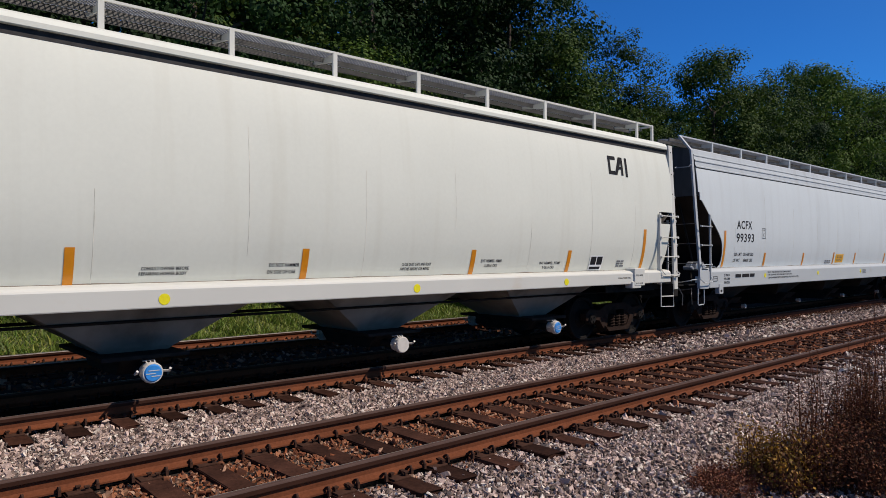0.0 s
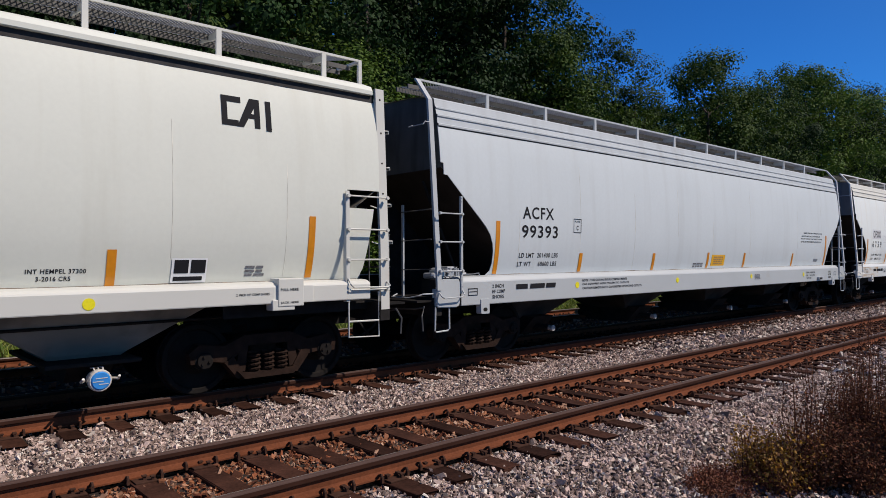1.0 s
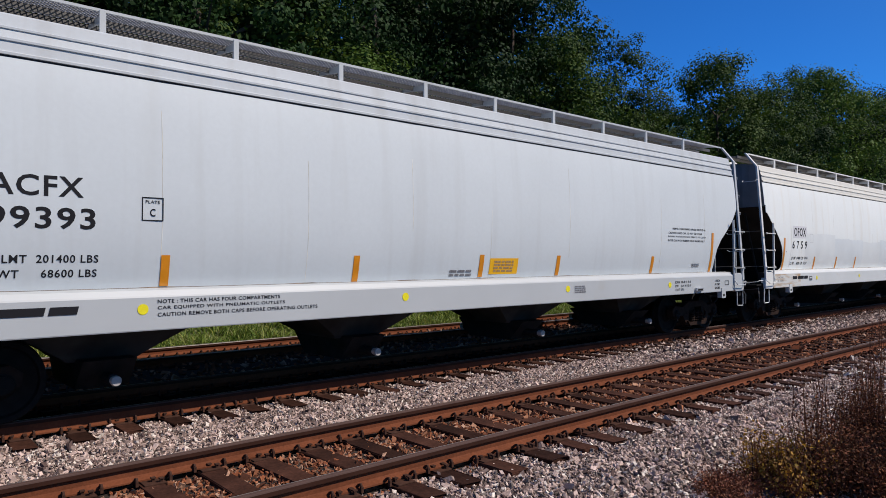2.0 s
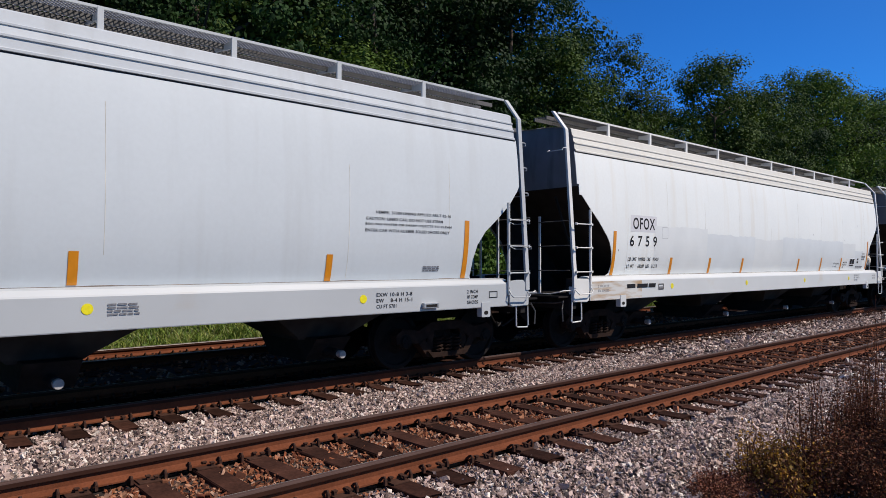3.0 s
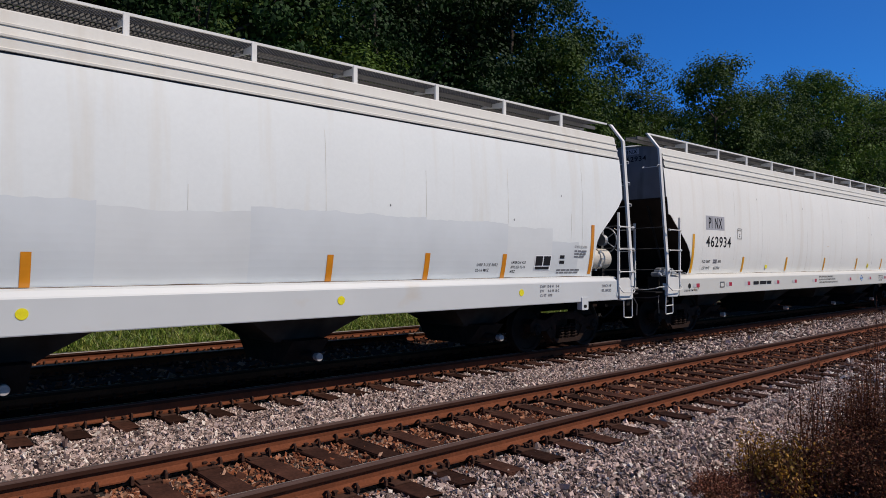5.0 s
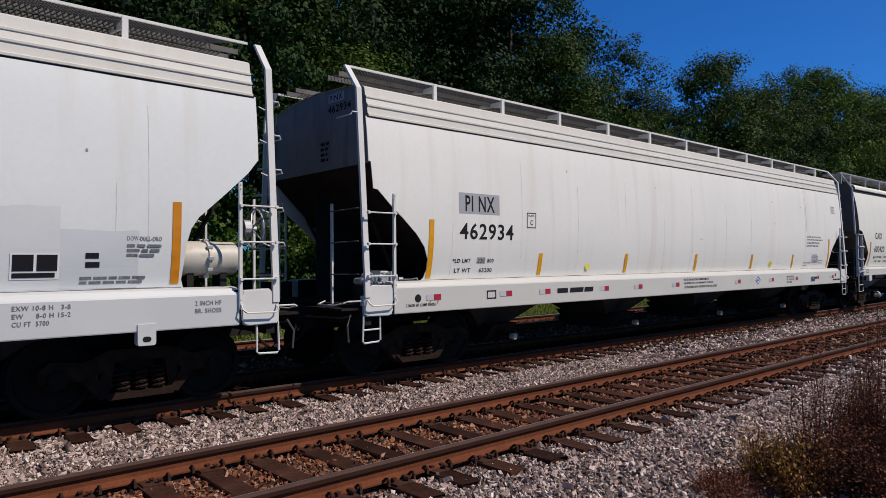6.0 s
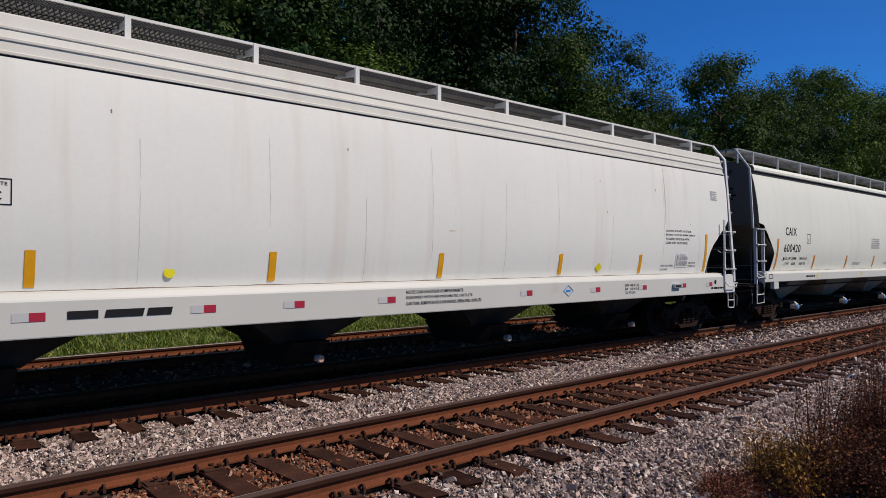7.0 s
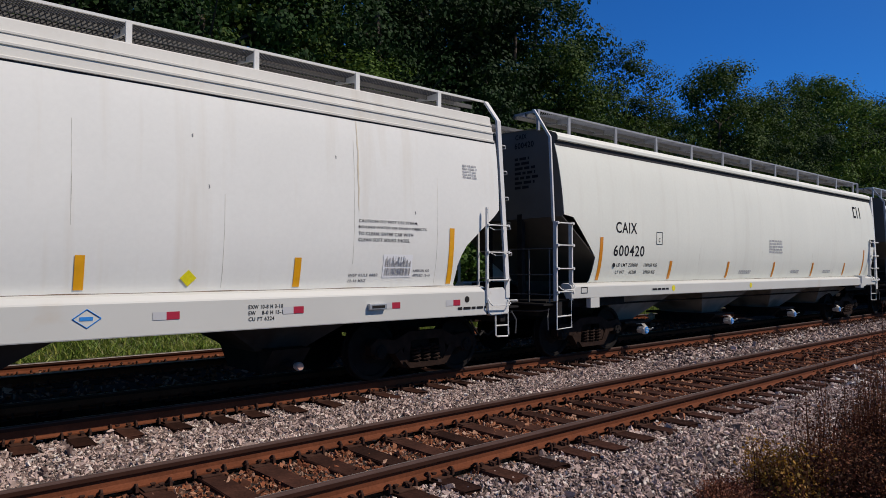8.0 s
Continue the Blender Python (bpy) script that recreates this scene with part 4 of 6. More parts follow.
        for z in (2.0, 2.45, 2.95, 3.4, 3.85) if s > 0 or end else (3.9,):
            bm = bmesh.new()
            y = s * (1.64 - (z - 1.5) * 0.072)
            tube(bm, [(X(0.06), y - s * 0.02, z), (X(-0.035), y - s * 0.02, z), (X(-0.055), y - s * 0.03, z - 0.04), (X(-0.055), y - s * 0.40, z - 0.04), (X(0.05), y - s * 0.42, z)], 0.010, 5)
            part("end_grab_iron", bm, mat, car)


def smooth_corner(car, style, L, end, mat):
    """Corner post, ladder, stirrup and grab irons at one end of a smooth-roofed car, on both sides."""
    def X(x):
        return L - x if end else x
    zb = style["sill"][0]
    post_w, stile_at = (0.15, 0.78) if end else (0.035, 0.48)
    for s in (-1, 1):
        bm = bmesh.new()
        x0, x1 = sorted((X(0.04), X(0.04 + post_w)))
        path = [(1.56, 1.0), (1.545, 2.0), (1.44, 4.26)] if end else [(1.50, 2.6), (1.43, 4.18), (style["walk_half"] + 0.02, style["walk_z"])]
        rows = []
        for y, z in path:
            rows.append([(x0, s * y, z), (x1, s * y, z), (x1, s * (y - 0.05), z), (x0, s * (y - 0.05), z), (x0, s * y, z)])
        grid(bm, rows)
        bmesh.ops.remove_doubles(bm, verts=bm.verts, dist=1e-5)
        post = part("corner_post", bm, mat, car)
        for z in (2.7, 3.15, 3.6, 4.1) if end else ():
            y = float(np.interp(z, (2.0, 4.26), (1.545, 1.44)))
            bm = bmesh.new()
            turned(bm, ((x0 + x1) / 2, s * (y - 0.004), z), ((x0 + x1) / 2, s * (y + 0.004), z), [(0, 0.016), (1, 0.014)], 8)
            part("bolt", bm, M["dark_steel"], post)
        for at, w in ((stile_at, 0.028),) if end else ((stile_at, 0.016), (0.035, 0.018)):
            bm = bmesh.new()
            xs = X(at)
            box(bm, xs - w, xs + w, s * 1.57 - 0.008, s * 1.57 + 0.008, 1.14, 2.70 if at > 0.1 and end else 2.60)
            box(bm, xs - w, xs - w + 0.01, *sorted((s * 1.50, s * 1.56)), 1.14, 2.60)
            part("ladder_stile", bm, mat, car)
        for z in (1.30, 1.73, 2.16, 2.63) if end else (1.30, 1.73, 2.16, 2.57):
            bm = bmesh.new()
            tube(bm, [(X(0.1 if end else 0.035), s * 1.60, z), (X(stile_at), s * 1.60, z)], 0.012, 6)
            for xx in (X(0.1 if end else 0.035), X(stile_at)):
                turned(bm, (xx, s * 1.57, z), (xx, s * 1.62, z), [(0, 0.026), (1, 0.026)], 8)
            part("ladder_rung", bm, mat, car)
        bm = bmesh.new()
        a, b = X(0.24 if end else 0.04), X(stile_at - 0.02)
        tube(bm, [(a, s * 1.56, zb + 0.1), (a, s * 1.56, 0.62), (b, s * 1.56, 0.64), (b, s * 1.56, zb + 0.05)], 0.014, 6)
        tube(bm, [(a, s * 1.56, 0.85), (b, s * 1.56, 0.86)], 0.014, 6)
        part("stirrup_step", bm, mat, car)
        bm = bmesh.new()
        zg = zb + 0.16
        tube(bm, [(X(0.09), s * 1.56, zg + 0.08), (X(0.09), s * 1.64, zg + 0.02), (X(0.14), s * 1.65, zg), (X(stile_at - 0.05), s * 1.65, zg + 0.01), (X(stile_at), s * 1.64, zg + 0.06), (X(stile_at), s * 1.58, zg + 0.14)], 0.012, 6)
        part("grab_iron", bm, mat, car)
        for z in (2.0, 2.55, 3.1, 3.65) if s > 0 or end else ():
            bm = bmesh.new()
            y = s * (1.58 - (z - 1.5) * 0.05)
            tube(bm, [(X(0.05), y - s * 0.04, z), (X(-0.05), y - s * 0.04, z), (X(-0.06), y - s * 0.05, z - 0.03), (X(-0.06), y - s * 0.40, z - 0.03), (X(0.05), y - s * 0.42, z)], 0.011, 5)
            part("end_grab_iron", bm, mat, car)


def end_gear(car, style, L, end, mat):
    """End sill, platform, uprights, draft gear and coupler of one end."""
    reach = style.get("reach", 0.0)

    def X(x):
        return L - x + reach if end else x - reach

    def bx(bm, a, b, *rest):
        a, b = sorted((X(a), X(b)))
        box(bm, a, b, *rest)
    bm = bmesh.new()
    bx(bm, 0.03, 0.20, -1.55, 1.55, 0.84, 1.12)
    part("end_sill", bm, M["dark_steel"], car)
    bm = bmesh.new()
    bx(bm, 0.0, 2.2, -1.34, 1.34, 1.10, 1.13)
    for y in (-1.2, -0.4, 0.4, 1.2):
        bx(bm, 0.2, 2.0, y - 0.04, y + 0.04, 1.0, 1.10)
    part("shear_plate", bm, M["dark_steel"], car)
    # added dark plates cover the sills' pale inner faces, standing in for shade
    for y in (-1.325, 1.325):
        bm = bmesh.new()
        bx(bm, 0.66, 2.5, y - 0.008, y + 0.008, 0.99, 1.43)
        part("sill_web", bm, M["dark_steel"], car)
    if style["ribbed"]:
        for y in (-0.95, 0.95):
            bm = bmesh.new()
            tube(bm, [(X(0.34), y, 3.02), (X(1.35), y * 0.9, 1.12)], 0.03, 6)
            part("end_brace", bm, M["dark_steel"], car)
        # added dark sheet, no known part: closes the view so this end reads shaded
        if not end:
            bm = bmesh.new()
            slab(bm, [(X(0.42), 1.125), (X(0.42), 2.98), (X(2.15), 1.36), (X(2.15), 1.125)], 0.30, 0.325)
            part("centre_web", bm, M["dark_steel"], car)
    else:
        for y in (-0.45, 0.45):
            bm = bmesh.new()
            bx(bm, 0.26, 0.36, y - 0.06, y + 0.06, 1.12, 2.8)
            part("end_upright", bm, M["dark_steel"], car)
    if not style["ribbed"]:
        bm = bmesh.new()
        for z in (1.25, 1.62, 2.1):
            tube(bm, [(X(0.02), -1.5, z), (X(-0.05), -1.45, z), (X(-0.05), -0.3, z), (X(0.1), -0.25, z)], 0.013, 5)
        for y in (-1.45, -0.95):
            tube(bm, [(X(-0.03), y, 1.1), (X(-0.03), y, 2.1)], 0.014, 5)
        part("end_handrail", bm, M["grating"], car)
    bm = bmesh.new()
    bx(bm, -0.28, 0.06, -1.52, -0.55, 1.06, 1.09)
    part("end_platform", bm, M["dark_steel"], car)
    bm = bmesh.new()
    bx(bm, -0.28, 0.06, 0.55, 1.52, 1.06, 1.09)
    part("end_platform", bm, M["dark_steel"], car)
    bm = bmesh.new()
    bx(bm, -0.28, 2.4, -0.22, 0.22, 0.70, 1.08)
    part("draft_sill", bm, M["dark_steel"], car)
    bm = bmesh.new()
    bx(bm, -0.52, -0.1, -0.07, 0.07, 0.78, 0.95)
    pts = [(-0.50, -0.13), (-0.70, -0.17), (-0.74, -0.08), (-0.66, -0.02), (-0.70, 0.09), (-0.60, 0.18), (-0.46, 0.12)]
    a = [bm.verts.new((X(x), y, 0.72)) for x, y in pts]
    b = [bm.verts.new((X(x), y, 1.0)) for x, y in pts]
    bm.faces.new(a)
    bm.faces.new(b)
    for i in range(len(pts)):
        j = (i + 1) % len(pts)
        bm.faces.new((a[i], a[j], b[j], b[i]))
    part("coupler", bm, M["truck_steel"], car, "rusty cast steel coupler")
    bm = bmesh.new()
    tube(bm, [(X(-0.1), -0.45, 0.85), (X(-0.3), -0.4, 0.62), (X(-0.5), -0.32, 0.47), (X(-0.66), -0.28, 0.55)], 0.022, 6)
    part("brake_hose", bm, M["dark_steel"], car)
    bm = bmesh.new()
    tube(bm, [(X(-0.12), -1.50, 0.98), (X(-0.15), -1.3, 0.95), (X(-0.15), -0.3, 0.92)], 0.014, 5)
    tube(bm, [(X(-0.12), -1.50, 1.0), (X(-0.2), -1.54, 0.85), (X(-0.18), -1.54, 0.62)], 0.014, 5)
    part("cut_lever", bm, M["grating"], car)


def hoppers(car, style, L, centres, paint, cap):
    zs = style["sill"][0]
    for i, x in enumerate(centres):
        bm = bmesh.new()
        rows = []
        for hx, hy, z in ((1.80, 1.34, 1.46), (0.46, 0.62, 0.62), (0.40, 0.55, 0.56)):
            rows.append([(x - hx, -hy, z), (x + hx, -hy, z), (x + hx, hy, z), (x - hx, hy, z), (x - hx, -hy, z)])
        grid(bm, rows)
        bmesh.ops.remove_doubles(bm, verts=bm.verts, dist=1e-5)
        hop = part("hopper", bm, M["hopper_shaded"] if style["ribbed"] else M["hopper_grey"], car, "sloped discharge hopper")
        bm = bmesh.new()
        if not style["ribbed"]:
            soft_box(bm, x - 0.52, x + 0.52, -1.0, 1.0, 0.52, 0.57, 0.01)
            prism(bm, [(-0.85, 0.52), (0.85, 0.52), (0.6, 0.30), (-0.6, 0.30)], x - 0.25, x + 0.25)
        else:
            prism(bm, [(-0.9, 0.60), (0.9, 0.60), (0.55, 0.24), (-0.55, 0.24)], x - 0.3, x + 0.3)
        turned(bm, (x, -1.02, 0.375), (x, 1.02, 0.375), [(0, 0.07), (1, 0.07)], 14)
        part("outlet", bm, M["dark_steel"], hop)
        for s in (-1, 1):
            big = not style["ribbed"]
            r = style.get("cap_r", 0.115) if big else 0.055
            bm = bmesh.new()
            turned(bm, (x, s * 1.0, 0.375), (x, s * (1.2 if big else 1.13), 0.375), [(0, r * 0.9), (0.55, r * 0.9), (0.6, r * 1.1), (0.9, r * 1.1), (1, r)], 18)
            if big:
                for e in (-1, 1):
                    tube(bm, [(x + e * 0.13, s * 1.05, 0.375), (x + e * 0.2, s * 1.18, 0.38), (x + e * 0.19, s * 1.24, 0.42)], 0.016, 5)
                for e in (-0.05, 0, 0.05):
                    tube(bm, [(x + e, s * 0.98, 0.50), (x + e, s * 1.1, 0.515), (x + e * 0.8, s * 1.17, 0.46)], 0.01, 4)
            part("outlet_cap", bm, M["cap_white"] if big else M["cap_dull"], hop, "capped outlet pipe end")
            col = cap[i % len(cap)]
            if col is not M["cap_white"]:
                bm = bmesh.new()
                turned(bm, (x, s * (1.2 if big else 1.13), 0.375), (x, s * (1.215 if big else 1.145), 0.375), [(0, r * 0.92), (1, r * 0.8)], 18)
                part("cap_face", bm, col, hop)
                if big:
                    bm = bmesh.new()
                    for k, (za, xa, xb) in enumerate(((0.032, -0.5, 0.6), (-0.004, -0.75, 0.25), (-0.036, -0.2, 0.7))):
                        box(bm, x + xa * r, x + xb * r, *sorted((s * 1.2155, s * 1.219)), 0.375 + za - 0.005, 0.375 + za + 0.004)
                    part("cap_mark", bm, M["cap_white"], hop)
    # a low pipe run and brake rod beneath
    bm = bmesh.new()
    tube(bm, [(2.0, -0.95, 0.98), (L - 2.0, -0.95, 0.98)], 0.02, 5)
    tube(bm, [(2.0, 0.6, 0.9), (L - 2.0, 0.6, 0.9)], 0.025, 5)
    part("brake_pipe", bm, M["dark_steel"], car)


WHEELS = []


def spring_mesh():
    bm = bmesh.new()
    tube(bm, [(0.07 * math.cos(a), 0.07 * math.sin(a), 0.25 + 0.26 * a / (2 * math.pi * 4.5)) for a in np.linspace(0, 2 * math.pi * 4.5, 46)], 0.019, 5)
    me = bpy.data.meshes.new("spring")
    bm.to_mesh(me)
    bm.free()
    me.materials.append(M["truck_steel"])
    return me


SPRING = spring_mesh()


def truck(car, x):
    """A two-axle truck with cast side frames, springs and wheelsets."""
    bm = bmesh.new()
    soft_box(bm, -0.2, 0.2, -0.95, 0.95, 0.42, 0.68, 0.03)
    turned(bm, (0, 0, 0.66), (0, 0, 0.80), [(0, 0.25), (1, 0.25)], 16)
    tr = part("truck", bm, M["truck_steel"], car, "two-axle truck with rusty cast side frames")
    tr.location = (x, 0, 0)
    for s in (-1, 1):
        bm = bmesh.new()
        y0, y1 = sorted((s * 0.93, s * 1.08))
        top = [(-1.08, 0.56), (-0.95, 0.66), (-0.62, 0.62), (-0.34, 0.74), (0.34, 0.74), (0.62, 0.62), (0.95, 0.66), (1.08, 0.56), (1.06, 0.42), (0.78, 0.43), (0.56, 0.40), (0.40, 0.52), (0.27, 0.60), (-0.27, 0.60), (-0.40, 0.52), (-0.56, 0.40), (-0.78, 0.43), (-1.06, 0.42)]
        slab(bm, top, y0, y1)
        for e in (-1, 1):
            slab(bm, [(e * 0.28, 0.62), (e * 0.40, 0.62), (e * 0.46, 0.30), (e * 0.33, 0.26)], y0 + 0.008, y1 - 0.008)
            slab(bm, [(e * 0.50, 0.48), (e * 0.62, 0.40), (e * 0.44, 0.18), (e * 0.33, 0.20)], y0 - 0.012, y1 + 0.012)
        slab(bm, [(-0.46, 0.28), (-0.36, 0.17), (0.36, 0.17), (0.46, 0.28), (0.34, 0.25), (-0.34, 0.25)], s * 1.005 - 0.13, s * 1.005 + 0.13)
        part("side_frame", bm, M["truck_steel"], tr)
        for i in (-0.2, 0.0, 0.2):
            for dy in (-0.06, 0.08):
                sp = shared("spring", SPRING, tr)
                sp.location = (i, s * (1.0 + dy), 0)
    for e in (-1, 1):
        bm = bmesh.new()
        turned(bm, (0, -1.1, 0), (0, 1.1, 0), [(0, 0.07), (0.03, 0.075), (0.07, 0.11), (0.09, 0.085), (0.91, 0.085), (0.93, 0.11), (0.97, 0.075), (1, 0.07)], 14)
        for s in (-1, 1):
            turned(bm, (0, s * 0.715, 0), (0, s * 0.86, 0), [(0, 0.475), (0.2, 0.47), (0.22, 0.457), (0.95, 0.452), (1, 0.44), (0.98, 0.39), (0.7, 0.37), (0.62, 0.2), (1.0, 0.14), (1.0, 0.09)], 36)
            turned(bm, (0, s * 0.98, 0), (0, s * 1.12, 0), [(0, 0.12), (0.75, 0.12), (0.8, 0.10), (1, 0.095)], 16)
            for k in range(3):
                a = k * 2.094
                turned(bm, (0.055 * math.cos(a), s * 1.11, 0.055 * math.sin(a)), (0.055 * math.cos(a), s * 1.14, 0.055 * math.sin(a)), [(0, 0.018), (1, 0.018)], 6)
        ws = part("wheelset", bm, M["wheel_steel"], tr, "steel wheels on an axle with roller bearings")
        WHEELS.append((ws, e * 0.89, len(WHEELS) * 37.0))
    return tr


def seams(car, style, xs, z0=1.46, z1=3.6):
    for i, x in enumerate(xs):
        bm = bmesh.new()
        a, b = ((z0, z1 - 0.9), (z0 + 0.3, z1), (z0, z1 - 0.4), (z0 + 0.7, z1 - 0.2))[i % 4]
        rows = []
        for z in np.linspace(a, b, 14):
            y = side_y(style, z)
            y += pinch(x, xs)
            rows.append([(x - 0.004, y - 0.0012, z), (x, y - 0.0026, z), (x + 0.004, y - 0.0012, z)])
        grid(bm, rows)
        part("weld_seam", bm, M["seam"], car)


def stripe(car, style, x, z0, z1, w, mat):
    decal(car, style, "reflective_strip", mat, (x - w / 2, x + w / 2, z0, z1), lift=0.006, label="orange reflective strip")


def hopper_car(style, L, paint, sill_mat, label, hopper_at, caps, truck_in, posts, trim, welds, mesh_mat, pads=1.12):
    car = tagged(new("hopper_car"), label, "freight car", "cars of the train")
    hopper_shell(car, style, L, paint, welds)
    side_sill(car, style, L, sill_mat, 0.585 - style.get("reach", 0.0) if style["ribbed"] else 0.42)
    roof_walk(car, style, L, posts, trim, mesh_mat)
    hoppers(car, style, L, hopper_at, paint, caps)
    for end in (0, 1):
        if style["ribbed"]:
            ribbed_corner(car, style, L, end, trim)
        else:
            smooth_corner(car, style, L, end, trim)
        end_gear(car, style, L, end, trim)
    truck(car, truck_in)
    truck(car, L - truck_in)
    # jacking pads under the sill
    for x in () if not pads else (pads, L - pads) if style["ribbed"] else (L - 1.67,):
        bm = bmesh.new()
        if style["ribbed"]:
            slab(bm, [(x - 0.10, 1.06), (x + 0.10, 1.06), (x + 0.10, 0.84), (x + 0.085, 0.82), (x - 0.085, 0.82), (x - 0.10, 0.84)], -1.614, -1.50)
            pad = part("jacking_pad", bm, sill_mat, car)
            bm = bmesh.new()
            slab(bm, [(x + 0.048 * math.copysign(abs(math.cos(a)) ** 0.7, math.cos(a)), 0.89 + 0.032 * math.sin(a)) for a in (2 * math.pi * k / 16 for k in range(16))], -1.6165, -1.60)
            part("pad_hole", bm, M["dark_steel"], pad)
        else:
            soft_box(bm, x - 0.22, x + 0.15, -1.635, -1.40, 1.13, 1.49, 0.012)
            soft_box(bm, x + 0.10, x + 0.30, -1.63, -1.40, 1.17, 1.40, 0.012)
            soft_box(bm, x - 0.30, x + 0.02, -1.625, -1.45, 1.08, 1.22, 0.012)
            part("jacking_pad", bm, sill_mat, car)
    return car


def frame_box(car, style, x0, x1, z0, z1, t, flat=None, mat=None):
    for r in ((x0, x1, z1 - t, z1), (x0, x1, z0, z0 + t), (x0, x0 + t, z0 + t, z1 - t), (x1 - t, x1, z0 + t, z1 - t)):
        decal(car, style, "marking", mat or M["black_paint"], r, flat=flat, lift=0.004, rows=2)


SY = -1.601          # outer face of the sill

# positions of the car ends along the train at the clip's start
CAR_AT = dict(first=-3.45, second=15.1, third=34.7, fourth=54.12, fifth=74.55, sixth=93.6)


def build_first():
    L = 17.75
    o = 3.45
    welds = [o + x for x in (2.1, 3.9, 5.7, 7.45, 9.3, 11.1, 12.6)]
    c = hopper_car(CAI, L, M["white_grey"], M["sill_white"], "clean warm light grey covered hopper car with a smooth rounded roof",
                   (2.45, 6.28, 10.07, 13.86), (M["cap_blue"], M["cap_blue"], M["cap_white"], M["cap_blue"]), 1.75, 0.95, M["sill_white"], welds, M["grating_pale"])
    for x, z0, z1 in ((1.87, 1.43, 1.86), (4.74, 1.43, 1.86), (7.90, 1.43, 1.86), (10.45, 1.43, 1.86), (12.98, 1.49, 2.32)):
        stripe(c, CAI, x + o, z0, z1, 0.10, M["orange"])
    seams(c, CAI, welds, 1.46, 3.4)
    for x, col in ((2.82, 0), (6.57, 0), (10.18, 0)):
        disc(c, "yellow_dot", M["yellow"], x + o, SY, 1.27, 0.065, "round yellow decal")
    words(c, CAI, "CONSULT OWNER BEFORE", o + 2.62, o + 3.17, 1.60, 1.64)
    words(c, CAI, "REPAIRING HOPPER BODY", o + 2.60, o + 3.15, 1.54, 1.58)
    words(c, CAI, "DO NOT HAMMER", o + 4.22, o + 4.66, 1.62, 1.67)
    words(c, CAI, "ON SIDE OF CAR", o + 4.20, o + 4.62, 1.53, 1.58)
    words(c, CAI, "CLOSE DUST CAPS AND ROOF", o + 6.42, o + 7.0, 1.61, 1.655)
    words(c, CAI, "HATCHES BEFORE CAR MOVES", o + 6.40, o + 6.98, 1.54, 1.585)
    words(c, CAI, "EXT HEMPEL 45880", o + 8.1, o + 8.6, 1.65, 1.70)
    words(c, CAI, "3-2016 CRS", o + 8.2, o + 8.5, 1.57, 1.62)
    words(c, CAI, "INT HEMPEL 37300", o + 9.62, o + 10.2, 1.60, 1.65)
    words(c, CAI, "3-2016 CRS", o + 9.72, o + 10.05, 1.52, 1.57)
    decal(c, CAI, "stencil_panel", M["paper"], (o + 11.12, o + 11.55, 1.47, 1.76), lift=0.006)
    decal(c, CAI, "stencil_panel", M["black_paint"], (o + 11.15, o + 11.32, 1.58, 1.74), lift=0.01)
    decal(c, CAI, "stencil_panel", M["black_paint"], (o + 11.35, o + 11.53, 1.58, 1.74), lift=0.01)
    decal(c, CAI, "stencil_panel", M["black_paint"], (o + 11.15, o + 11.50, 1.49, 1.54), lift=0.01)
    bars(c, CAI, o + 12.05, o + 12.32, 1.53, 1.66, 3, seed=5)
    words(c, CAI, "2 INCH HF COMP SHOES", o + 11.85, o + 12.3, 1.285, 1.315, flat=SY)
    words(c, CAI, "PULL HERE", o + 12.44, o + 12.70, 1.33, 1.365, flat=-1.636)
    words(c, CAI, "JACK HERE", o + 12.44, o + 12.70, 1.16, 1.195, flat=-1.636)
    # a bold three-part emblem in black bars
    x, z0, z1, t = o + 11.72, 3.42, 3.80, 0.075
    k = lambda *r: decal(c, CAI, "emblem", M["black_paint"], r, lift=0.006, label="bold black emblem bar")
    k(x, x + t, z0 + 0.04, z1 - 0.04)
    k(x, x + 0.26, z1 - t, z1)
    k(x, x + 0.22, z0, z0 + t)
    k(x + 0.60, x + 0.60 + t, z0 - 0.02, z1)
    k(x + 0.44, x + 0.44 + t, z0, z1)
    bm = bmesh.new()
    q = [(x + 0.20, z0), (x + 0.29, z0), (x + 0.45, z1 - 0.1), (x + 0.45, z1), (x + 0.38, z1)]
    bm.faces.new([bm.verts.new((a, side_y(CAI, b) - 0.008, b)) for a, b in q])
    part("emblem", bm, M["black_paint"], c)
    k(x + 0.30, x + 0.45, z0 + 0.12, z0 + 0.18)
    return c


